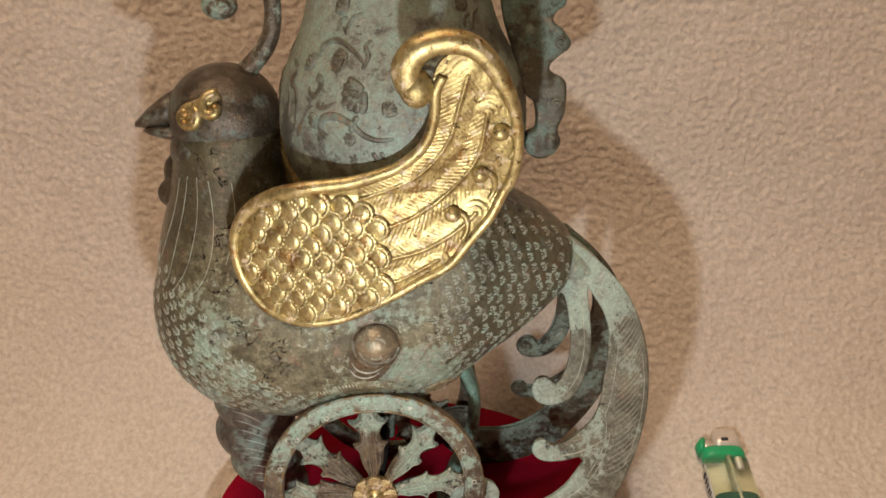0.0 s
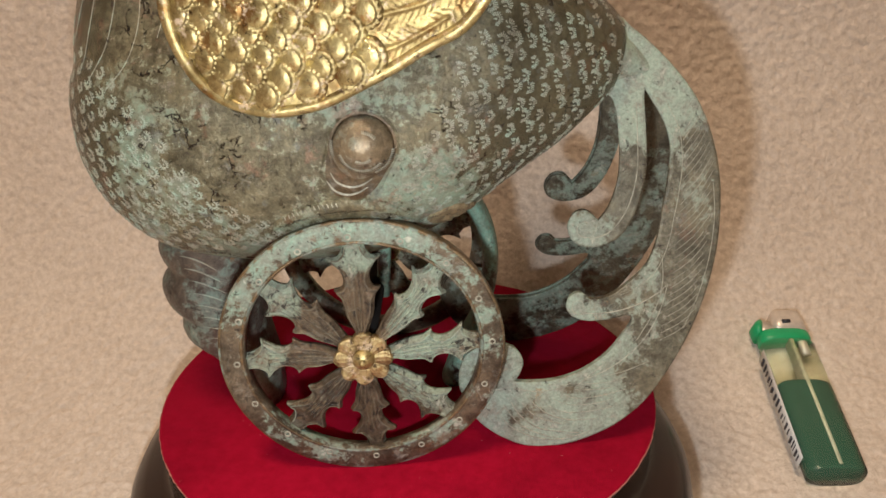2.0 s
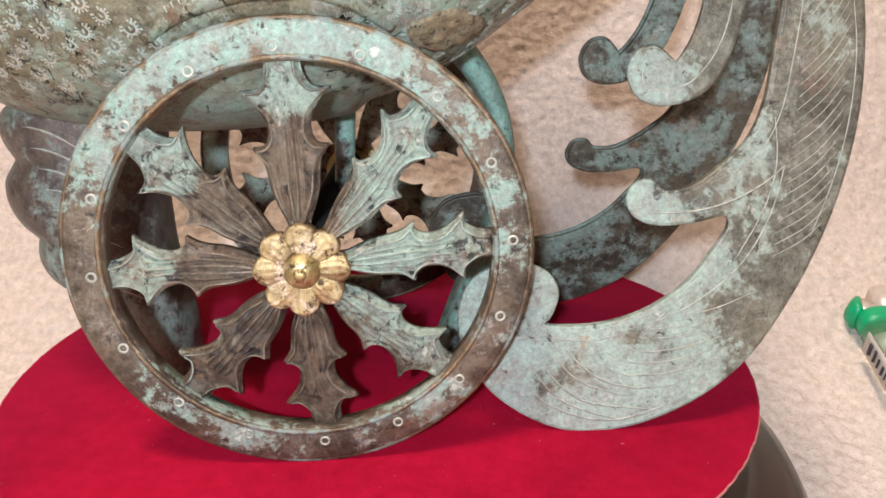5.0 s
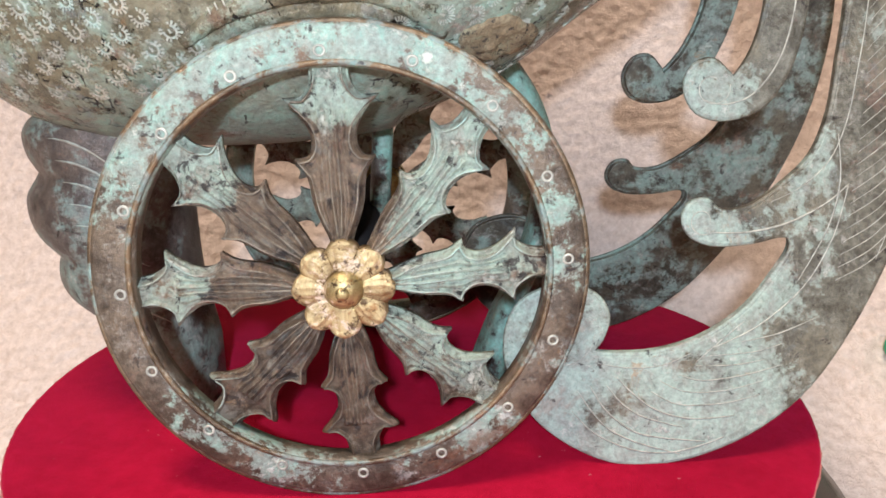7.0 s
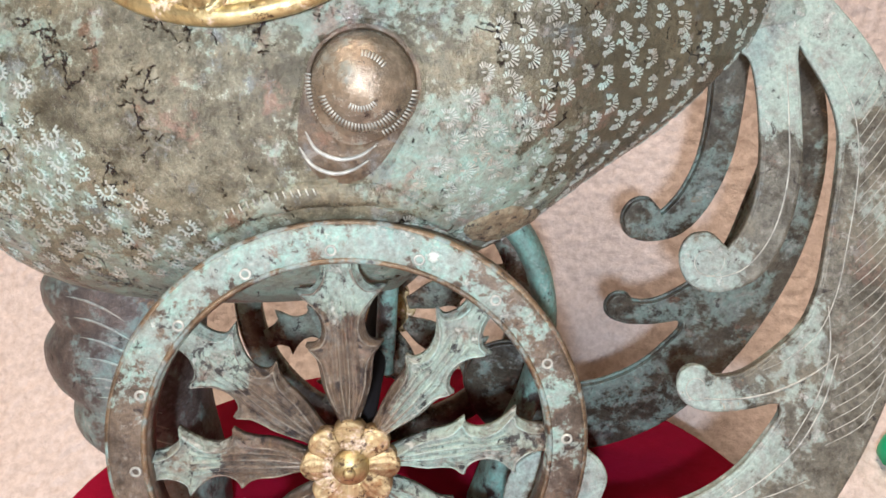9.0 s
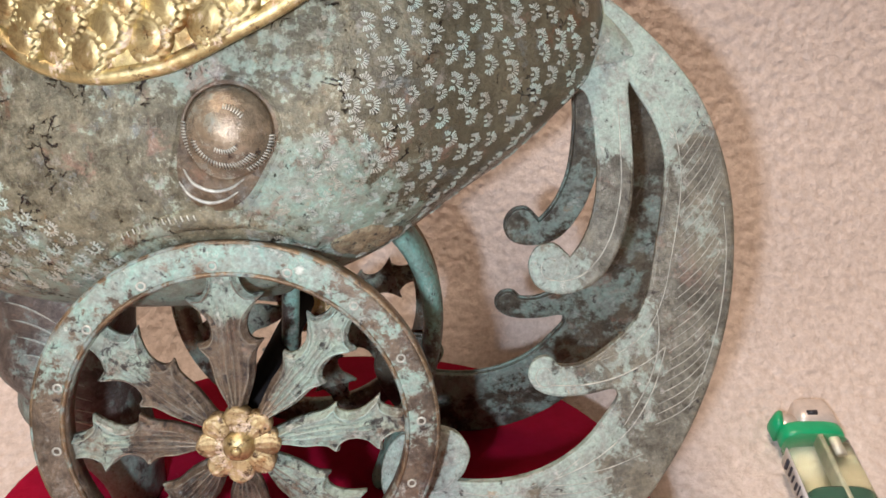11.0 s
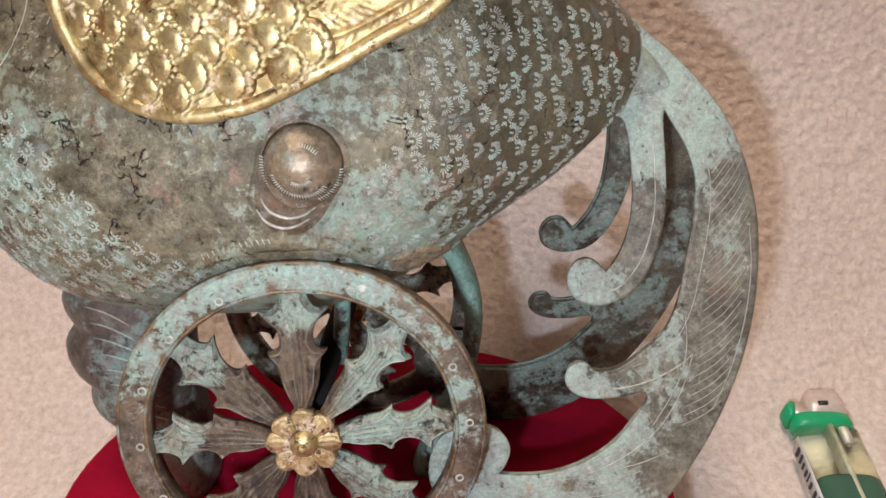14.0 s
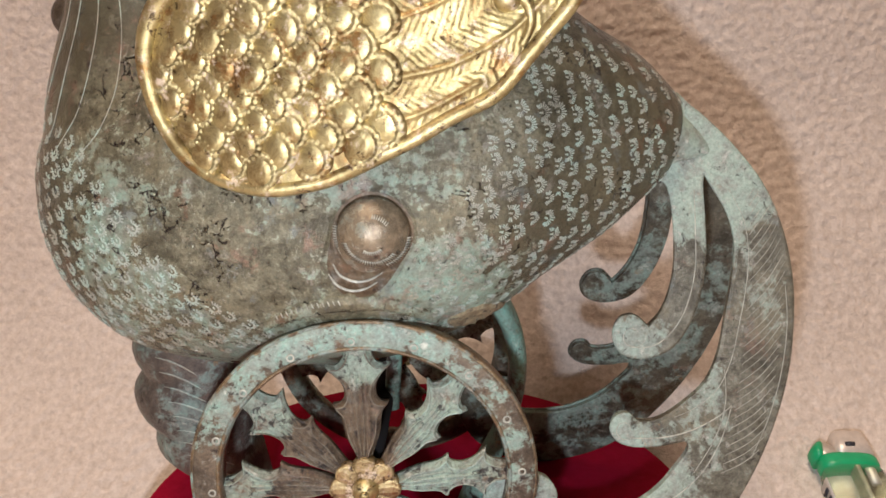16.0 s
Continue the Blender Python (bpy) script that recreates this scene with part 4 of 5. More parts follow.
STROKES = [([(-0.705, 0.2262), (-0.69, 0.2285), (-0.60, 0.2303), (-0.476, 0.2300), (-0.319, 0.2267), (-0.239, 0.2236)], 0.0007), ([(-0.659, 0.2190), (-0.640, 0.2203), (-0.615, 0.2192), (-0.618, 0.2165), (-0.66, 0.2148), (-0.71, 0.2155), (-0.735, 0.2172)], 0.0008),
           ([(-0.540, 0.2040), (-0.560, 0.2032), (-0.590, 0.2045), (-0.592, 0.2068), (-0.555, 0.2087), (-0.48, 0.2093), (-0.413, 0.2088), (-0.321, 0.2070), (-0.241, 0.2041), (-0.137, 0.2027), (-0.021, 0.2031)], 0.0009), ([(-0.635, 0.2128), (-0.615, 0.2115), (-0.56, 0.2117), (-0.511, 0.2124), (-0.454, 0.2136)], 0.0005),
           ([(-1.08, 0.2239), (-0.95, 0.2215), (-0.99, 0.2180), (-0.90, 0.2150), (-0.88, 0.2080), (-0.93, 0.2030)], 0.0008), ([(-1.05, 0.2160), (-1.00, 0.2110), (-1.04, 0.2060)], 0.0006), ([(-0.457, 0.2324), (-0.44, 0.2350), (-0.391, 0.2372), (-0.30, 0.2385)], 0.0006),
           ([(-0.558, 0.2335), (-0.53, 0.2362), (-0.45, 0.2372)], 0.0006), ([(-0.26, 0.2230), (-0.22, 0.2262), (-0.25, 0.2290), (-0.20, 0.2310)], 0.0006), ([(-0.34, 0.2050), (-0.30, 0.2085), (-0.27, 0.2095)], 0.0007), ([(-0.18, 0.1990), (-0.15, 0.1965)], 0.0005), ([(-0.12, 0.1992), (-0.10, 0.1970)], 0.0005)]
for k in range(5):
    turn = k * 2 * math.pi / 5
    for pts, wide in STROKES:
        bm = bmesh.new()
        vase_stroke(bm, pts, wide * 1.45, turn)
        part("scroll", bm, M_inlay, vase)
    for a0, z0, size, aim, spread, lobes in ((-0.40, 0.2256, 0.0066, 3.35, 1.35, 6), (-0.235, 0.2170, 0.0078, 3.65, 2.0, 7), (-0.30, 0.2030, 0.0042, 3.3, 1.0, 4), (-0.50, 0.2385, 0.0062, 2.2, 1.5, 5), (-0.75, 0.2225, 0.0055, 2.4, 1.6, 5), (-0.62, 0.2085, 0.0046, 3.6, 1.4, 5), (-0.08, 0.2100, 0.0046, 0.9, 1.4, 5), (-0.30, 0.1960, 0.0030, 2.6, 1.2, 3)):
        bm = bmesh.new()
        vase_fan(bm, a0, z0, size, aim, spread, lobes, turn)
        part("relief_leaf", bm, M_inlay, vase)


def build_handle(sx):
    """A flat cast beast hanging on the vase, with coils on it."""
    yy = 0.2755
    shape = spline([(x, z, 0) for x, z in HANDLE], 5, True)
    bm = bmesh.new()
    front = [bm.verts.new((p.x, yy - 0.0035, p.y)) for p in shape]
    f = bm.faces.new(front)
    ret = bmesh.ops.extrude_face_region(bm, geom=[f])
    bmesh.ops.translate(bm, verts=[g for g in ret["geom"] if isinstance(g, bmesh.types.BMVert)], vec=(0, 0.008, 0))
    bmesh.ops.triangulate(bm, faces=[f for f in bm.faces if len(f.verts) > 4])
    bmesh.ops.recalc_face_normals(bm, faces=bm.faces)
    for x, z, r in ((0.0388, 0.2258, 0.0030), (0.0372, 0.2055, 0.0032), (0.0355, 0.1930, 0.0036), (0.0285, 0.2290, 0.0034), (0.0300, 0.1915, 0.0026), (0.0335, 0.2140, 0.0034)):
        ball(bm, (x, yy - 0.0018, z), r, 1, 0.85, 1, 18, 12)
    tube(bm, spline([(0.0300, yy, 0.2440), (0.0230, yy, 0.2535), (0.0130, yy, 0.2600), (0.0085, yy, 0.2640)], 6), 0.0045, 12)
    bm = remeshed(bm, 0.0007, 5)
    grip = part("handle", bm, M_handle, vase, "flat beast-shaped dark green bronze handle")
    for x, z, r in ((0.0380, 0.2262, 0.0022), (0.0372, 0.2062, 0.0020), (0.0352, 0.1935, 0.0022), (0.0285, 0.2290, 0.0018)):
        bs = bmesh.new()
        y = yy - 0.0018 - 0.0028
        tube(bs, [(x + (r * (0.2 + 0.8 * k / 24)) * math.cos(k * 0.48), y + 0.0011 * k / 24, z + (r * (0.2 + 0.8 * k / 24)) * math.sin(k * 0.48)) for k in range(25)], 0.00035, 6)
        part("coil", bs, M_inlay, grip)


HANDLE = [(0.0200, 0.2500), (0.0190, 0.2364), (0.0230, 0.2217), (0.0259, 0.2104), (0.0297, 0.2062), (0.0305, 0.1977), (0.0272, 0.1958), (0.0268, 0.1904), (0.0310, 0.1871), (0.0360, 0.1884), (0.0386, 0.1922), (0.0378, 0.1972), (0.0402, 0.2038), (0.0404, 0.2119), (0.0388, 0.2146), (0.0350, 0.2162), (0.0346, 0.2188), (0.0372, 0.2214), (0.0398, 0.2238), (0.0400, 0.2283), (0.0384, 0.2308), (0.0356, 0.2328), (0.0364, 0.2358), (0.0397, 0.2385), (0.0397, 0.2464), (0.0360, 0.2500)]
M_handle = patina("handle_bronze", (0.05, 0.042, 0.03), (0.12, 0.115, 0.085), (0.15, 0.195, 0.155), (0.24, 0.26, 0.21), cut=0.50, rust=0.68)

build_handle(1)


# --- wheels
WX, WY, WZ, WR, WI = -0.0288, 0.2412, 0.0766, 0.0384, 0.0319
HZ = 0.0744                            # the hub sits a little low in its wheel


def ring_plate(bm, y_front, y_back, r_out, r_in, seg=128):
    prof = [(r_out, y_back), (r_out, y_front + 0.0007), (r_out - 0.0003, y_front + 0.0002), (r_out - 0.0008, y_front), (r_in + 0.0012, y_front), (r_in + 0.0004, y_front + 0.0003), (r_in, y_front + 0.0010), (r_in, y_back)]
    rings = [[bm.verts.new((WX + r * math.cos(k * 2 * math.pi / seg), y, WZ + r * math.sin(k * 2 * math.pi / seg))) for k in range(seg)] for r, y in prof]
    for A, B in zip(rings, rings[1:] + rings[:1]):
        for k in range(seg):
            bm.faces.new((A[k], A[(k + 1) % seg], B[(k + 1) % seg], B[k]))
    bmesh.ops.recalc_face_normals(bm, faces=bm.faces)
    return bm


# half-widths along a spoke from hub to rim, in three sweeps that meet in the leaf's spines
LEAF = [[(0.0064, 0.0015), (0.0080, 0.0020), (0.0098, 0.0027), (0.0125, 0.0035), (0.0150, 0.0038), (0.0168, 0.0043), (0.0182, 0.0057)],
        [(0.0182, 0.0057), (0.0190, 0.0041), (0.0204, 0.0032), (0.0222, 0.0031), (0.0240, 0.0037), (0.0254, 0.0049), (0.0264, 0.0066)],
        [(0.0264, 0.0066), (0.0271, 0.0046), (0.0284, 0.0034), (0.0300, 0.0027), (0.0318, 0.0026)]]
SWEEPS = [spline([(r, w, 0) for r, w in sweep], 10) for sweep in LEAF]
LEAF_FROM, LEAF_TO = 0.0064, 0.0324


def leaf_width(r):
    for L in SWEEPS:
        if r <= L[-1].x:
            for p, q in zip(L, L[1:]):
                if r <= q.x:
                    return p.y + (q.y - p.y) * max(0.0, r - p.x) / max(1e-9, q.x - p.x)
    return SWEEPS[-1][-1].y


def leaf_rise(r):
    """The spokes climb towards the hub."""
    return 0.0004 * max(0.0, 1 - (r - 0.005) / 0.016)


def leaf_mesh(bm, ang, y, fat=1.0, bend=0.0):
    nu, nv = 96, 40
    ca, sa = math.cos(ang), math.sin(ang)
    front, back = [], []
    for i in range(nu + 1):
        r = LEAF_FROM + (LEAF_TO - LEAF_FROM) * i / nu
        w = leaf_width(r) * fat
        row, row2 = [], []
        for j in range(nv + 1):
            v = j / nv * 2 - 1
            s = v * w
            lean = 0.0012 * max(0, (abs(s) - 0.004) / 0.003)
            rr = r + lean
            h = 0.0007 * (1 - v * v) + leaf_rise(r)
            for c0, wd, hh in ((0.0006, 0.00032, 0.0008), (-0.0006, 0.00032, 0.0008), (0.0018, 0.00034, 0.0006), (-0.0018, 0.00034, 0.0006)):
                if r < 0.026:
                    h += hh * math.exp(-(((s - c0 * min(1, w / 0.004)) / wd) ** 2))
            edge = w - abs(s)
            h += 0.0008 * math.exp(-(((edge - 0.0009) / 0.00030) ** 2))
            s += bend * (r - 0.005) * (r - 0.0318)
            if edge < 0.0003:
                h -= 0.0005
            low = (HZ - WZ) * max(0.0, 1 - r / 0.03)
            x, z = WX + rr * ca - s * sa, WZ + low + rr * sa + s * ca
            row.append(bm.verts.new((x, y - h, z)))
            row2.append(bm.verts.new((x, y + 0.0016, z)))
        front.append(row)
        back.append(row2)
    for i in range(nu):
        for j in range(nv):
            bm.faces.new((front[i][j], front[i][j + 1], front[i + 1][j + 1], front[i + 1][j]))
        for F, k in ((front, 0), (front, nv)):
            bm.faces.new((front[i][k], front[i + 1][k], back[i + 1][k], back[i][k]))
        bm.faces.new((back[i][0], back[i + 1][0], back[i + 1][nv], back[i][nv]))
    bmesh.ops.recalc_face_normals(bm, faces=bm.faces)
    return bm


def leaf_lines(bm, ang, y, fat=1.0, bend=0.0):
    """Worn bright lines: one along each scalloped margin, three down the middle."""
    ca, sa = math.cos(ang), math.sin(ang)

    def at(r, s, h):
        rr = r + 0.0012 * max(0, (abs(s) - 0.004) / 0.003)
        s += bend * (r - 0.005) * (r - 0.0318)
        return (WX + rr * ca - s * sa, y - h - leaf_rise(r), WZ + (HZ - WZ) * max(0.0, 1 - r / 0.03) + rr * sa + s * ca)

    for sg in (-1, 1):
        P = []
        for i in range(61):
            r = 0.0078 + 0.0230 * i / 60
            w = leaf_width(r) * fat
            s = sg * max(0.0003, w - 0.00095)
            P.append(at(r, s, 0.00072 + 0.0007 * (1 - (s / w) ** 2)))
        tube(bm, P, lambda t: 0.00020 * (0.65 + 0.35 * math.sin(t * 17 + sg + ang * 3)), 5)
    for c, r1 in ((-0.0007, 0.0225), (0.0007, 0.0235)):
        tube(bm, [at(0.0080 + (r1 - 0.0080) * i / 24, c * min(1, 0.4 + i / 14), 0.00138) for i in range(25)], lambda t: 0.00020 * (1.05 - t), 5)
    return bm


def on_wheel(deg, r):
    return (WX + r * math.cos(math.radians(deg)), 0.2400, WZ + r * math.sin(math.radians(deg)))


# bare and brown: the roots of four spokes and the whole lowest one
M_leaf = patina("leaf_bronze", (0.062, 0.043, 0.027), (0.30, 0.225, 0.145), (0.355, 0.385, 0.295), (0.55, 0.535, 0.43), cut=0.48, rust=0.565, size=0.8, blend=0.05, crust_at=0.535, pit_at=0.412, relief=1.0, fresh=(0.95, 1.06, 1.03),
                bare=[(on_wheel(92, 0.013), 0.014, 0.30), (on_wheel(141, 0.011), 0.012, 0.30), (on_wheel(184, 0.011), 0.010, 0.3), (on_wheel(273, 0.021), 0.014, 0.4), (on_wheel(229, 0.029), 0.006, 0.8), (on_wheel(229, 0.011), 0.008, 0.6)],
                spots=[(on_wheel(92, 0.013), 0.021, -0.34), (on_wheel(141, 0.0105), 0.018, -0.34), (on_wheel(184, 0.0105), 0.015, -0.3), (on_wheel(273, 0.021), 0.022, -0.28), (on_wheel(229, 0.030), 0.008, -0.5), (on_wheel(229, 0.010), 0.011, -0.3), (on_wheel(48, 0.020), 0.018, 0.22), (on_wheel(1, 0.017), 0.018, 0.14), (on_wheel(316, 0.018), 0.018, 0.16), (on_wheel(141, 0.026), 0.010, 0.25), (on_wheel(92, 0.029), 0.010, 0.3)])
M_vein = patina("vein_bronze", (0.10, 0.080, 0.055), (0.27, 0.235, 0.17), (0.40, 0.43, 0.345), (0.55, 0.545, 0.46), cut=0.50, rust=0.64, size=0.8, metal=0.3,
                spots=[(on_wheel(92, 0.012), 0.022, -0.6), (on_wheel(141, 0.0105), 0.018, -0.6), (on_wheel(184, 0.0105), 0.015, -0.5), (on_wheel(273, 0.021), 0.022, -0.4), (on_wheel(40, 0.020), 0.020, 0.25), (on_wheel(0, 0.018), 0.015, 0.2)])


def build_wheel(side, offset):
    def flip(bm):
        # the wheels stand a little toed in
        for v in bm.verts:
            v.co.y += 0.055 * (v.co.x - WX)
        return bm if side < 0 else mirrored(bm, Y0)

    wheel = group_part("wheel", bird)
    rim = part("rim", flip(ring_plate(bmesh.new(), 0.2384, 0.2424, WR, WI)), M_green, wheel, "flat green and brown bronze rim")
    bm = bmesh.new()
    tube(bm, [(WX + (WR - 0.0001) * math.cos(q * math.pi / 64), 0.2393, WZ + (WR - 0.0001) * math.sin(q * math.pi / 64)) for q in range(128)], 0.0006, 8, True)
    part("tyre_edge", flip(bm), M_bare, wheel, "rubbed brown-gold outer edge")
    bm = bmesh.new()
    band = [[bm.verts.new((WX + r * math.cos(q * math.pi / 64), y, WZ + r * math.sin(q * math.pi / 64))) for q in range(128)] for r, y in ((WR + 0.00015, 0.2425), (WR + 0.00015, 0.2394), (WR - 0.0004, 0.2392), (WR - 0.0004, 0.2425))]
    for A, B in zip(band, band[1:] + band[:1]):
        for q in range(128):
            bm.faces.new((A[q], A[(q + 1) % 128], B[(q + 1) % 128], B[q]))
    bmesh.ops.recalc_face_normals(bm, faces=bm.faces)
    part("tyre", flip(bm), M_bare, wheel, "rubbed brown-gold running surface")
    bm = bmesh.new()
    tube(bm, [(WX + (WI + 0.0007) * math.cos(q * math.pi / 64), 0.2386, WZ + (WI + 0.0007) * math.sin(q * math.pi / 64)) for q in range(128)], 0.0005, 8, True)
    part("inner_edge", flip(bm), M_bare, wheel, "raised brown inner edge")
    for k in range(16):
        a = math.radians(3 + 22.5 * k)
        bm = bmesh.new()
        rr = 0.0347 + 0.0006 * math.cos(a) - 0.0004 * abs(math.sin(a))
        c = Vector((WX + rr * math.cos(a), 0.2383, WZ + rr * math.sin(a)))
        tube(bm, [c + Vector((0.00074 * math.cos(q * math.pi / 8), 0, 0.00074 * math.sin(q * math.pi / 8))) for q in range(16)], 0.00022, 6, True)
        part("rivet", flip(bm), M_line, wheel)
    for d, fat, bend in ((1.0, 0.94, 0), (48.5, 0.94, 5), (92, 1.12, 0), (141.5, 1.06, -4), (184.8, 0.98, 4), (229.5, 1.06, -3), (273.5, 1.0, 3), (316, 1.0, 4)):
        leaf = part("leaf_spoke", flip(leaf_mesh(bmesh.new(), math.radians(d + offset), 0.2410, fat, bend)), M_leaf, wheel, "holly-leaf spoke of green and brown bronze")
        part("vein", flip(leaf_lines(bmesh.new(), math.radians(d + offset), 0.2410, fat, bend)), M_vein, leaf, "pale worn vein lines", "stuff")
    bm = bmesh.new()
    ball(bm, (WX, 0.2389, HZ), 0.0032, 1, 0.80, 1, 28, 18)
    ball(bm, (WX, 0.2364, HZ), 0.0011, 1, 0.7, 1, 16, 10)
    tube(bm, [(WX + 0.0037 * math.cos(q * math.pi / 20), 0.2389, HZ + 0.0037 * math.sin(q * math.pi / 20)) for q in range(40)], 0.00042, 8, True)
    tube(bm, [(WX, 0.2399, HZ), (WX, 0.2432, HZ)], 0.0058, 32)
    part("hub_dome", flip(bm), M_smooth, wheel, "polished gilt dome in a beaded ring")
    for k in range(8):
        a = k * math.pi / 4 + 0.02 + 0.05 * math.sin(3 * k)
        bm = bmesh.new()
        d, s = Vector((math.cos(a), 0, math.sin(a))), Vector((-math.sin(a), 0, math.cos(a)))
        rows = []
        for i in range(17):
            t = i / 16
            w = 0.0027 * (0.60 + 0.40 * math.sin(min(1, t / 0.6) * math.pi / 2)) * math.sqrt(max(0.03, 1 - max(0, (t - 0.50) / 0.50) ** 2))
            row = []
            for j in range(15):
                v = j / 7 - 1
                h = 0.0007 * (1 - v * v) + 0.00022 * math.exp(-((abs(v) - 0.74) / 0.12) ** 2) + 0.00015 * math.exp(-((abs(v) - 0.25) / 0.12) ** 2) * (t < 0.8) + 0.0002 * math.exp(-((t - 0.86) / 0.07) ** 2)
                row.append(bm.verts.new(Vector((WX, 0.2390 - h, HZ)) + d * (0.0030 + 0.0051 * t) + s * (w * v)))
            rows.append(row)
        for A, B in zip(rows, rows[1:]):
            for j in range(14):
                bm.faces.new((A[j], A[j + 1], B[j + 1], B[j]))
        ret = bmesh.ops.extrude_face_region(bm, geom=list(bm.faces))
        bmesh.ops.translate(bm, verts=[g for g in ret["geom"] if isinstance(g, bmesh.types.BMVert)], vec=(0, 0.0020, 0))
        bmesh.ops.recalc_face_normals(bm, faces=bm.faces)
        part("petal", flip(bm), M_hub, wheel, "pale gilt engraved petal")
    return wheel


M_bare = patina("rubbed_bronze", (0.09, 0.062, 0.034), (0.25, 0.18, 0.10), (0.25, 0.3, 0.26), (0.45, 0.42, 0.33), cut=0.56, rust=0.62, metal=0.5)
M_rump = patina("rump_bronze", (0.05, 0.042, 0.034), (0.13, 0.115, 0.095), (0.25, 0.39, 0.31), (0.40, 0.45, 0.38), cut=0.44, rust=0.75)
build_wheel(-1, 0)
build_wheel(1, 14)
bm = tube(bmesh.new(), [(WX, 0.2433, WZ), (WX, 2 * Y0 - 0.2433, WZ)], 0.0032, 16, False, (0, 0, 1))
part("axle", bm, M_post, bird, "dark iron axle between the wheels")
# added post, standing in for the dark shade behind the near wheel
bm = bmesh.new()
tube(bm, [(-0.0262, Y0, WZ - 0.003), (-0.0240, Y0, 0.105)], 0.0021, 16, False, (1, 0, 0))
part("shade_post", bm, M_rump, bird, "added dark upright post between axle and belly, in place of shade")


# --- tail plumes
def plume_y(x, z):
    return 0.256 + 0.2 * (z - 0.083)


TAIL = [(0.0400, 0.1585), (0.0457, 0.1555), (0.0508, 0.1514), (0.0573, 0.1450), (0.0632, 0.1374), (0.0675, 0.1283), (0.0702, 0.1180), (0.0711, 0.1078), (0.0706, 0.0960), (0.0682, 0.0840), (0.0640, 0.0722), (0.0585, 0.0615), (0.0515, 0.0515), (0.0430, 0.0445), (0.0333, 0.0400), (0.0240, 0.0381), (0.0165, 0.0386), (0.0090, 0.0418), (0.0026, 0.0470), (-0.0016, 0.0550), (-0.0023, 0.0595), (-0.0013, 0.0640), (0.0014, 0.0673), (0.0074, 0.0692), (0.0132, 0.0680), (0.0157, 0.0642), (0.0146, 0.0602), (0.0134, 0.0577),
        (0.0224, 0.0574), (0.0300, 0.0590), (0.0362, 0.0620), (0.0412, 0.0660), (0.0450, 0.0708), (0.0478, 0.0752), (0.0468, 0.0778), (0.0409, 0.0767), (0.0347, 0.0764), (0.0306, 0.0778), (0.0291, 0.0806), (0.0303, 0.0833), (0.0330, 0.0838), (0.0354, 0.0820), (0.0408, 0.0827), (0.0468, 0.0868), (0.0515, 0.0915), (0.0543, 0.0985), (0.0557, 0.1075), (0.0570, 0.1170), (0.0573, 0.1250), (0.0553, 0.1318), (0.0516, 0.1378), (0.0494, 0.1408),
        (0.0488, 0.1380), (0.0496, 0.1288), (0.0499, 0.1183), (0.0476, 0.1077), (0.0430, 0.1003), (0.0364, 0.0978), (0.0312, 0.0990), (0.0292, 0.1030), (0.0306, 0.1066), (0.0338, 0.1075), (0.0366, 0.1052), (0.0378, 0.1046), (0.0412, 0.1100), (0.0432, 0.1180), (0.0430, 0.1288), (0.0414, 0.1375), (0.0385, 0.1420)]


def swung(bm):
    """The far plume hangs a little lower and further in than the near one."""
    at = Vector((0.045, 0, 0.150))
    for v in bm.verts:
        d = v.co - at
        v.co.x, v.co.z = at.x + d.x + 0.078 * d.z + 0.0012, at.z + d.z - 0.055 * d.x - 0.0012
    return bm


# tail bronze in darker, browner tones: the far plume's shade is in the colour
M_far = patina("shaded_tail_bronze", (0.050, 0.044, 0.030), (0.145, 0.138, 0.102), (0.28, 0.335, 0.275), (0.42, 0.44, 0.37), blend=0.06, cut=0.555, rust=0.64, fresh=(0.90, 1.08, 1.06))


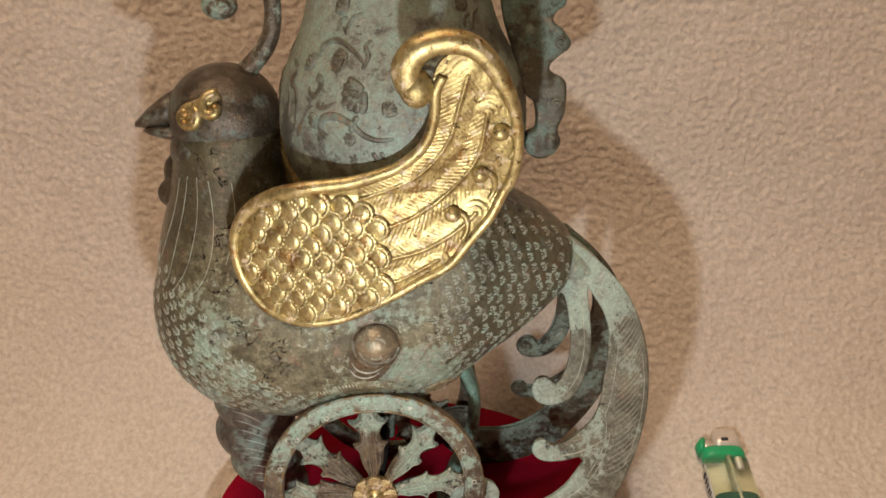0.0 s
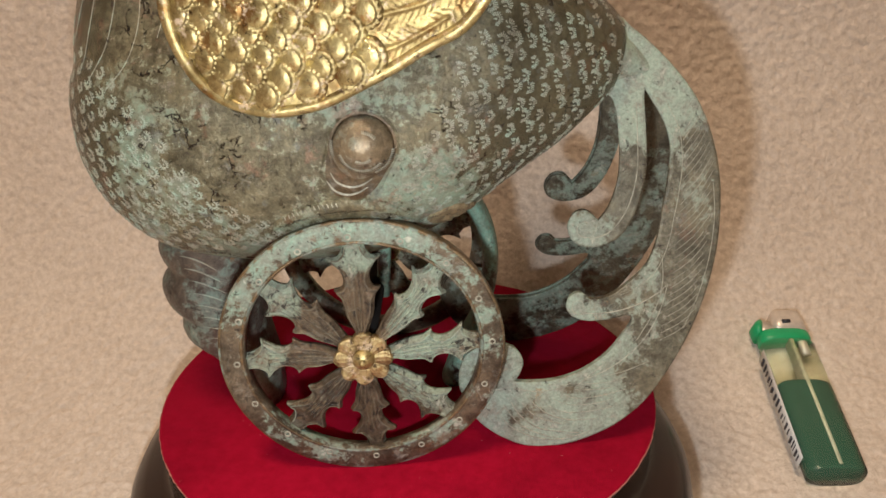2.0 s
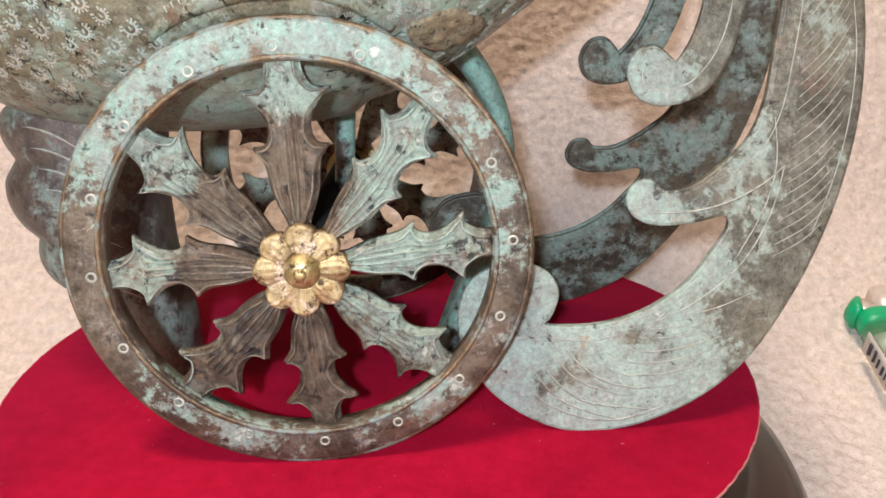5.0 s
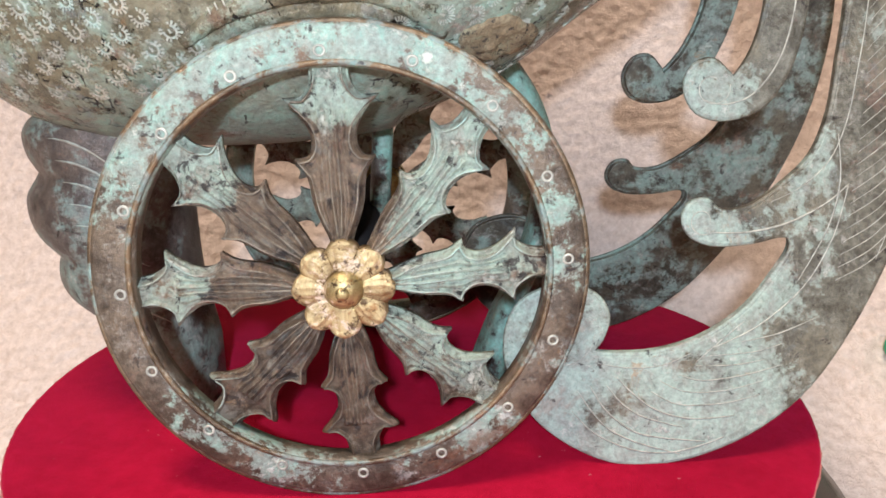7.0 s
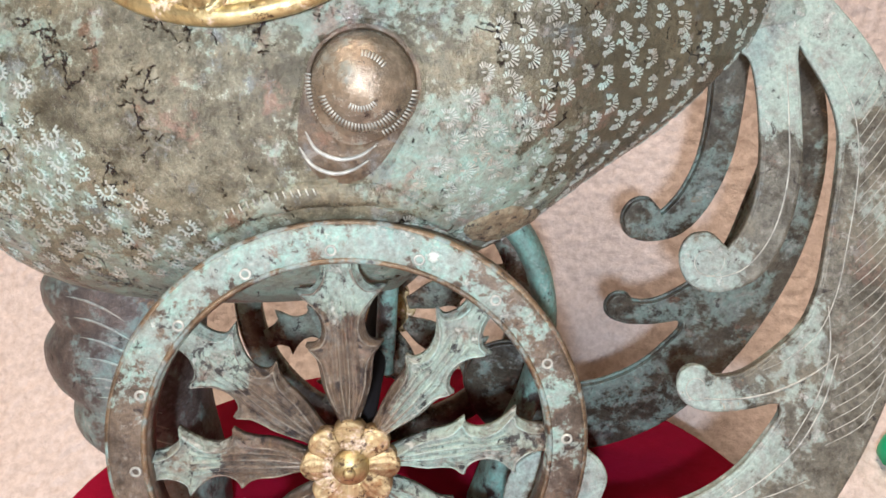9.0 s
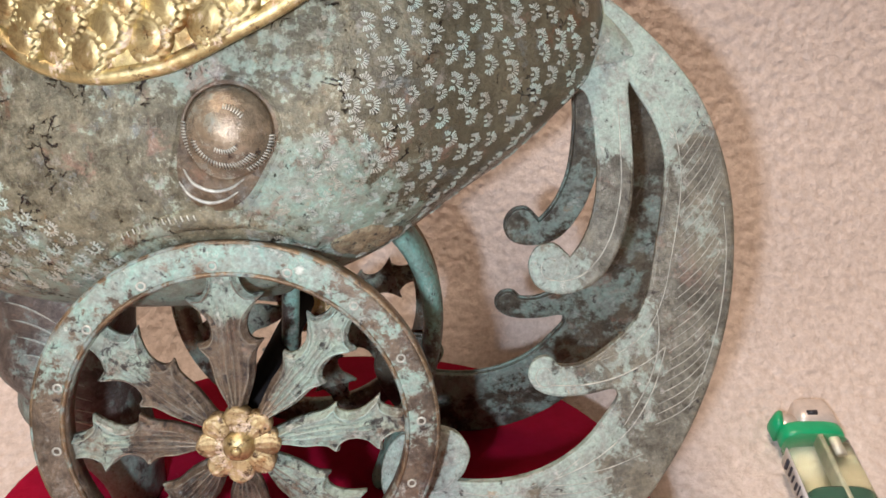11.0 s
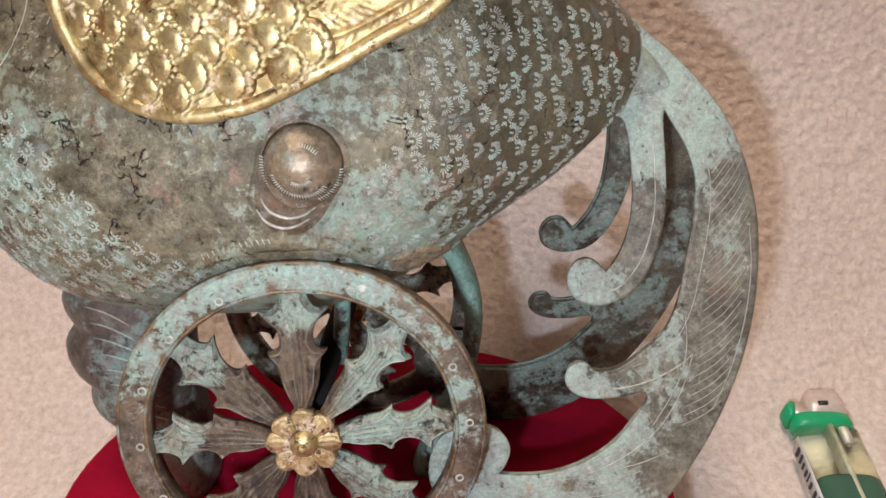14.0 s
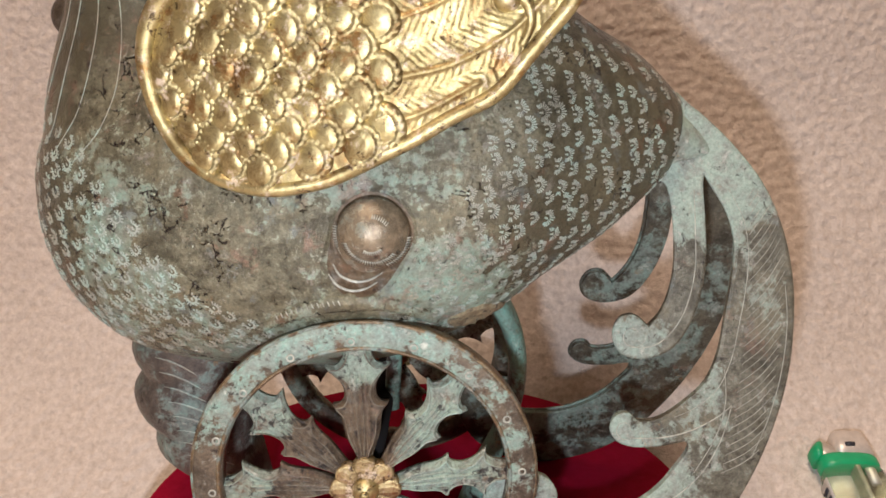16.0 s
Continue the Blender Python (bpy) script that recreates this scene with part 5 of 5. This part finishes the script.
def build_plume(side):
    flip = (lambda bm: bm) if side < 0 else (lambda bm: swung(mirrored(bm, 0.2797)))
    outline = spline([(x, z, 0) for x, z in TAIL], 4, True)
    plume = part("tail_plume", flip(plate(outline, plume_y, 0.0030)), M_tail if side < 0 else M_far, bird, "broad curved tail plume with engraved feather lines", smooth=False)
    poly = [(p.x, p.y) for p in outline]
    bm = bmesh.new()
    tube(bm, [(p.x, plume_y(p.x, p.y) + 0.0007, p.y) for p in outline], 0.00055, 8, True)
    part("rolled_edge", flip(bm), M_tail if side < 0 else M_far, plume, "softly rolled bronze edge")
    bm = bmesh.new()

    def line(pts, r=0.00018):
        P = [(p.x, plume_y(p.x, p.y) - 0.00004, p.y) for p in spline([(x, z, 0) for x, z in pts], 5) if all(inside_poly(poly, p.x + e, p.y + g) for e in (-0.0005, 0.0005) for g in (-0.0005, 0.0005))]
        if len(P) < 3:
            return
        tube(bm, P, lambda t: r * (0.40 + 0.36 * math.sin(t * math.pi)), 5)

    rnd = random.Random(8)
    # rib between the inner quill and the barbs
    line([(0.0550, 0.1372), (0.0588, 0.1300), (0.0602, 0.1220), (0.0598, 0.1140), (0.0586, 0.1060), (0.0570, 0.0975), (0.0540, 0.0905), (0.0490, 0.0860), (0.0440, 0.0836)], 0.00014)
    line([(0.0555, 0.0950), (0.0560, 0.0870), (0.0540, 0.0790), (0.0490, 0.0700)], 0.0002)
    line([(0.0690, 0.1150), (0.0698, 0.1060), (0.0690, 0.0950), (0.0665, 0.0840), (0.0625, 0.0735)], 0.00016)
    line([(0.0575, 0.0865), (0.0535, 0.0832), (0.0470, 0.0800), (0.0400, 0.0785), (0.0335, 0.0785)], 0.00028)
    line([(0.0575, 0.0865), (0.0550, 0.0775), (0.0500, 0.0690), (0.0420, 0.0622), (0.0330, 0.0580)], 0.0002)
    line([(0.0470, 0.1370), (0.0476, 0.1280), (0.0478, 0.1180), (0.0455, 0.1085), (0.0410, 0.1022), (0.0360, 0.1002), (0.0320, 0.1010)], 0.00022)
    for cx, cz, r0, a0 in ((0.0336, 0.1030, 0.0032, 0.2), (0.0322, 0.0805, 0.0026, -0.6), (0.0072, 0.0612, 0.0062, 0.0)):
        line([(cx + r0 * (1 - 0.75 * k / 20) * math.cos(a0 - k * 0.42), cz + r0 * (1 - 0.75 * k / 20) * math.sin(a0 - k * 0.42)) for k in range(15)], 0.00014)
    for k in range(34):
        t = k / 33
        z = 0.142 - 0.072 * t
        x0 = 0.0592 + 0.0020 * math.sin(t * 3) - 0.0040 * t * t
        L, lean = 0.0165 - 0.0050 * t, math.radians(70 - 36 * t)
        x1, z1 = x0 + L * math.cos(lean), z + L * math.sin(lean)
        if inside_poly(poly, x0 + 0.0008, z + 0.0008):
            line([(x0, z), ((x0 + x1) / 2 + 0.0006, (z + z1) / 2 - 0.0005), (x1, z1)], rnd.uniform(0.00008, 0.00015))
    # lines fanning over the sweep at the foot of the plume
    line([(0.0102, 0.0514), (0.0148, 0.0453), (0.0203, 0.0422), (0.0285, 0.0398)], 0.00022)
    line([(0.0125, 0.0521), (0.0153, 0.0478), (0.0198, 0.0442), (0.0244, 0.0429), (0.0330, 0.0420)], 0.00024)
    line([(0.0155, 0.0521), (0.0183, 0.0488), (0.0223, 0.0464), (0.0289, 0.0446)], 0.0002)
    line([(0.0173, 0.0535), (0.0203, 0.0505), (0.0243, 0.0477), (0.0304, 0.0461), (0.0380, 0.0465)], 0.00022)
    line([(0.0233, 0.0510), (0.0284, 0.0486), (0.0365, 0.0488), (0.0425, 0.0502)], 0.00016)
    line([(0.0248, 0.0529), (0.0294, 0.0509), (0.0364, 0.0510), (0.0435, 0.0527)], 0.00014)
    line([(0.0283, 0.0539), (0.0324, 0.0528), (0.0399, 0.0537), (0.0464, 0.0554)], 0.00016)
    line([(0.0313, 0.0554), (0.0384, 0.0555), (0.0434, 0.0564)], 0.00014)
    line([(0.0092, 0.0479), (0.0132, 0.0438), (0.0198, 0.0408), (0.0264, 0.0401), (0.0325, 0.0414), (0.0365, 0.0429)], 0.0002)
    line([(0.0393, 0.0595), (0.0458, 0.0609), (0.0528, 0.0638)], 0.00016)
    line([(0.0313, 0.0561), (0.0353, 0.0595), (0.0398, 0.0632)], 0.00016)
    line([(0.0333, 0.0571), (0.0414, 0.0577), (0.0464, 0.0591)], 0.00013)
    line([(0.0132, 0.0562), (0.0193, 0.0552), (0.0253, 0.0556), (0.0303, 0.0576)], 0.00014)
    part("engraving", flip(bm), M_line, plume, "pale engraved barbs and ribs", "stuff")


for s in (-1, 1):
    build_plume(s)
bm = bmesh.new()
ellipse_loft(bm, [((x, Y0, z), (0, -w, 0), (0.002, 0, h)) for x, z, w, h in ((0.0380, 0.1486, 0.0160, 0.0100), (0.0410, 0.1480, 0.0146, 0.0088), (0.0440, 0.1474, 0.0130, 0.0074), (0.0470, 0.1464, 0.0117, 0.0060), (0.0500, 0.1452, 0.0106, 0.0046), (0.0530, 0.1436, 0.0094, 0.0030), (0.0550, 0.142, 0.006, 0.0012))], 32)
part("tail_root", bm, M_tail, bird, "smooth green root joining the two plumes")

# --- feet under breast and rump
bm = bmesh.new()
# front edge in three rounded lobes, and the plainer back edge, from belly to velvet
FOOT_FRONT = [(0.106, -0.0798), (0.1015, -0.0863), (0.0985, -0.0913), (0.0955, -0.0935), (0.092, -0.0932), (0.0893, -0.0918), (0.0882, -0.0912), (0.0868, -0.0920), (0.0835, -0.0942), (0.0795, -0.0943), (0.0758, -0.0928), (0.0730, -0.0902), (0.0718, -0.0892), (0.0702, -0.0898), (0.067, -0.0902), (0.0635, -0.0890), (0.0605, -0.0858), (0.0585, -0.0830), (0.055, -0.0798), (0.047, -0.0730), (0.0382, -0.0703)]
rows = []
for p in spline([(z, x, 0) for z, x in FOOT_FRONT], 4):
    back = -0.0612 - 0.0030 * math.sin(max(0.0, min(1.0, (p.x - 0.05) / 0.05)) * math.pi)
    half = 0.5 * (back - p.y)
    deep = 0.0165 - 0.0060 * max(0.0, (0.075 - p.x) / 0.037)
    rows.append(((p.y + half, Y0, p.x), (0, -deep * (0.94 + 0.06 * (half / 0.0165)), 0), (half, 0, 0)))
ellipse_loft(bm, rows, 40, 2.3)
foot_o = part("breast_foot", bm, M_foot, bird, "dark scalloped foot under the breast")
bpy.context.view_layer.update()
FOOT = BVHTree.FromObject(foot_o, bpy.context.evaluated_depsgraph_get())
bm = bmesh.new()
for k in range(9):
    P = []
    for q in range(9):
        t = q / 8
        x, z = -0.0835 + 0.0105 * t + 0.0008 * k, 0.0955 - 0.0040 * k - 0.0050 * t * t
        hit, nrm, *_ = FOOT.ray_cast(Vector((x, 0.2, z)) - ORIGIN[foot_o], Vector((0, 1, 0)))
        if hit:
            P.append(hit + ORIGIN[foot_o])
    if len(P) > 3:
        tube(bm, P, lambda t: 0.00028 * math.sin(0.15 + 2.8 * t), 5)
part("foot_engraving", bm, M_mark, foot_o, "thin curved engraved lines", "stuff")
bm = bmesh.new()
rear = spline([(-0.004, 0.110, 0.0040, 0.0075), (0.0040, 0.0995, 0.0030, 0.0070), (0.0078, 0.0885, 0.0026, 0.0064), (0.0080, 0.077, 0.0025, 0.0060), (0.0050, 0.064, 0.0028, 0.006), (0.0000, 0.052, 0.0034, 0.0065), (-0.0040, 0.0382, 0.0045, 0.0075)], 6)
ellipse_loft(bm, [((p.x, Y0 + 0.008, p.y), (0, -p.w, 0), (p.z, 0, 0.1 * p.z)) for p in rear], 28, 2.4)
part("rump_foot", bm, M_rump, bird, "curved green bronze foot under the rump")

# ---------------------------------------------------------------- the lighter on the fleece
def clear(name, colour, rough, trans, ior=1.45):
    m, nt, links, b = material(name, rough)
    b.inputs["Base Color"].default_value = (*colour, 1)
    b.inputs["Transmission Weight"].default_value = trans
    b.inputs["IOR"].default_value = ior
    return m


M_clear = clear("clear_green_plastic", (0.60, 0.65, 0.52), 0.12, 0.96, 1.25)
M_fuel = clear("dark_green_fuel", (0.045, 0.15, 0.105), 0.1, 0.4, 1.33)
M_lid = simple("bright_green_plastic", (0.03, 0.38, 0.15), 0.35, 0, 0.1)
M_steel = simple("dull_steel", (0.74, 0.67, 0.60), 0.42, 0.45, 0.12)
M_white = simple("white_label", (0.72, 0.72, 0.72), 0.5, 0, 0.05)
M_ink = simple("black_ink", (0.03, 0.03, 0.04), 0.5)

lighter = thing("lighter", (0.139, 0.318, 0.006), "clear green disposable lighter half full, lying on the fleece", "lighter")
# along the lighter from base to hood, across its face, and out of its face
AX = (Vector((0.1335, 0.3520, 0.0225)) - Vector((0.1325, 0.2830, -0.0015))).normalized()
ACROSS = (Vector((1.0, 0.28, 0.10)) - AX * Vector((1.0, 0.28, 0.10)).dot(AX)).normalized()
OUT = ACROSS.cross(AX).normalized()
if OUT.z < 0:
    OUT = -OUT
ACROSS = ACROSS * 0.9
ROOT = Vector((0.1318, 0.2800, -0.0040))


def lp(a, l, o):
    """a: across, l: along, o: out of the face; metres from the base's middle."""
    return ROOT + ACROSS * a + AX * (l * 1.095) + OUT * o


def rounded(bm, l0, l1, wa, wo, steps=28, soft=0.0015, power=3.2):
    rows = []
    for l, f in ((l0, 0.86), (l0 + soft * 0.4, 0.96), (l0 + soft, 1.0), (l1 - soft, 1.0), (l1 - soft * 0.4, 0.96), (l1, 0.86)):
        rows.append((lp(0, l, 0), ACROSS * wa * f, OUT * wo * f))
    return ellipse_loft(bm, rows, steps, power)


shell = part("shell", rounded(bmesh.new(), 0.0, 0.0565, 0.0120, 0.0056), M_clear, lighter, "clear green plastic tank")
shell.visible_shadow = False
part("fuel", rounded(bmesh.new(), 0.0014, 0.0375, 0.0108, 0.0043), M_fuel, lighter, "dark green liquid fuel")
bm = bmesh.new()
ellipse_loft(bm, [(lp(0.0012, s, 0.0002), ACROSS * 0.0011, OUT * 0.0045) for s in (0.003, 0.030, 0.056)], 16, 4)
part("divider", bm, simple("cream_plastic", (0.55, 0.53, 0.42), 0.4), lighter)
part("valve", tube(bmesh.new(), [lp(0.0065, 0.050, 0.001), lp(0.0065, 0.060, 0.001)], 0.0018, 12, False, tuple(OUT)), M_steel, lighter)
part("collar", rounded(bmesh.new(), 0.0560, 0.0615, 0.0117, 0.0054), M_lid, lighter, "bright green plastic collar")
bm = bmesh.new()
ellipse_loft(bm, [(lp(0.0035, 0.0612, 0), ACROSS * 0.0076, OUT * 0.0050), (lp(0.0037, 0.066, 0), ACROSS * 0.0073, OUT * 0.0050), (lp(0.0037, 0.0705, 0), ACROSS * 0.0068, OUT * 0.0047), (lp(0.0036, 0.0712, 0), ACROSS * 0.0060, OUT * 0.0040)], 32, 4)
hood = part("hood", bm, M_steel, lighter, "dull pressed steel hood")
bm = tube(bmesh.new(), [lp(0.000, 0.0645, 0.0050), lp(0.0035, 0.0645, 0.0052)], 0.0009, 8, False, tuple(OUT))
part("slot", bm, M_ink, hood)
bm = tube(bmesh.new(), [lp(-0.0075, 0.0635, -0.0028), lp(-0.0075, 0.0635, 0.0028)], 0.0034, 24, False, tuple(AX))
part("spark_wheel", bm, M_steel, lighter)
bm = bmesh.new()
ellipse_loft(bm, [(lp(-0.0112, 0.0608, 0), ACROSS * 0.0020, OUT * 0.0045), (lp(-0.0108, 0.0640, 0), ACROSS * 0.0030, OUT * 0.0046), (lp(-0.0095, 0.0662, 0), ACROSS * 0.0022, OUT * 0.0042), (lp(-0.0088, 0.0668, 0), ACROSS * 0.0010, OUT * 0.003)], 20)
part("thumb_lever", bm, M_lid, lighter)
# label down the narrow side, its print too small to read
bm = bmesh.new()
label_rows = []
for l in (0.006, 0.052):
    label_rows.append([bm.verts.new(lp(-0.0122 - 0.0002 * (1 - (o / 0.005) ** 2), l, o)) for o in (-0.0040, -0.0013, 0.0013, 0.0036)])
for k in range(3):
    bm.faces.new((label_rows[0][k], label_rows[0][k + 1], label_rows[1][k + 1], label_rows[1][k]))
ret = bmesh.ops.extrude_face_region(bm, geom=list(bm.faces))
bmesh.ops.translate(bm, verts=[g for g in ret["geom"] if isinstance(g, bmesh.types.BMVert)], vec=-ACROSS * 0.0002)
bmesh.ops.recalc_face_normals(bm, faces=bm.faces)
sticker = part("sticker", bm, M_white, lighter, "white paper sticker with small black print")
rnd = random.Random(3)
l = 0.008
while l < 0.050:
    w = rnd.uniform(0.0006, 0.0022)
    bm = tube(bmesh.new(), [lp(-0.01262, l, -0.0020), lp(-0.01262, l, rnd.uniform(0.0005, 0.0022))], w * 0.35, 6, False, tuple(AX))
    part("print_bar", bm, M_ink, sticker)
    l += w + rnd.uniform(0.0004, 0.0016)
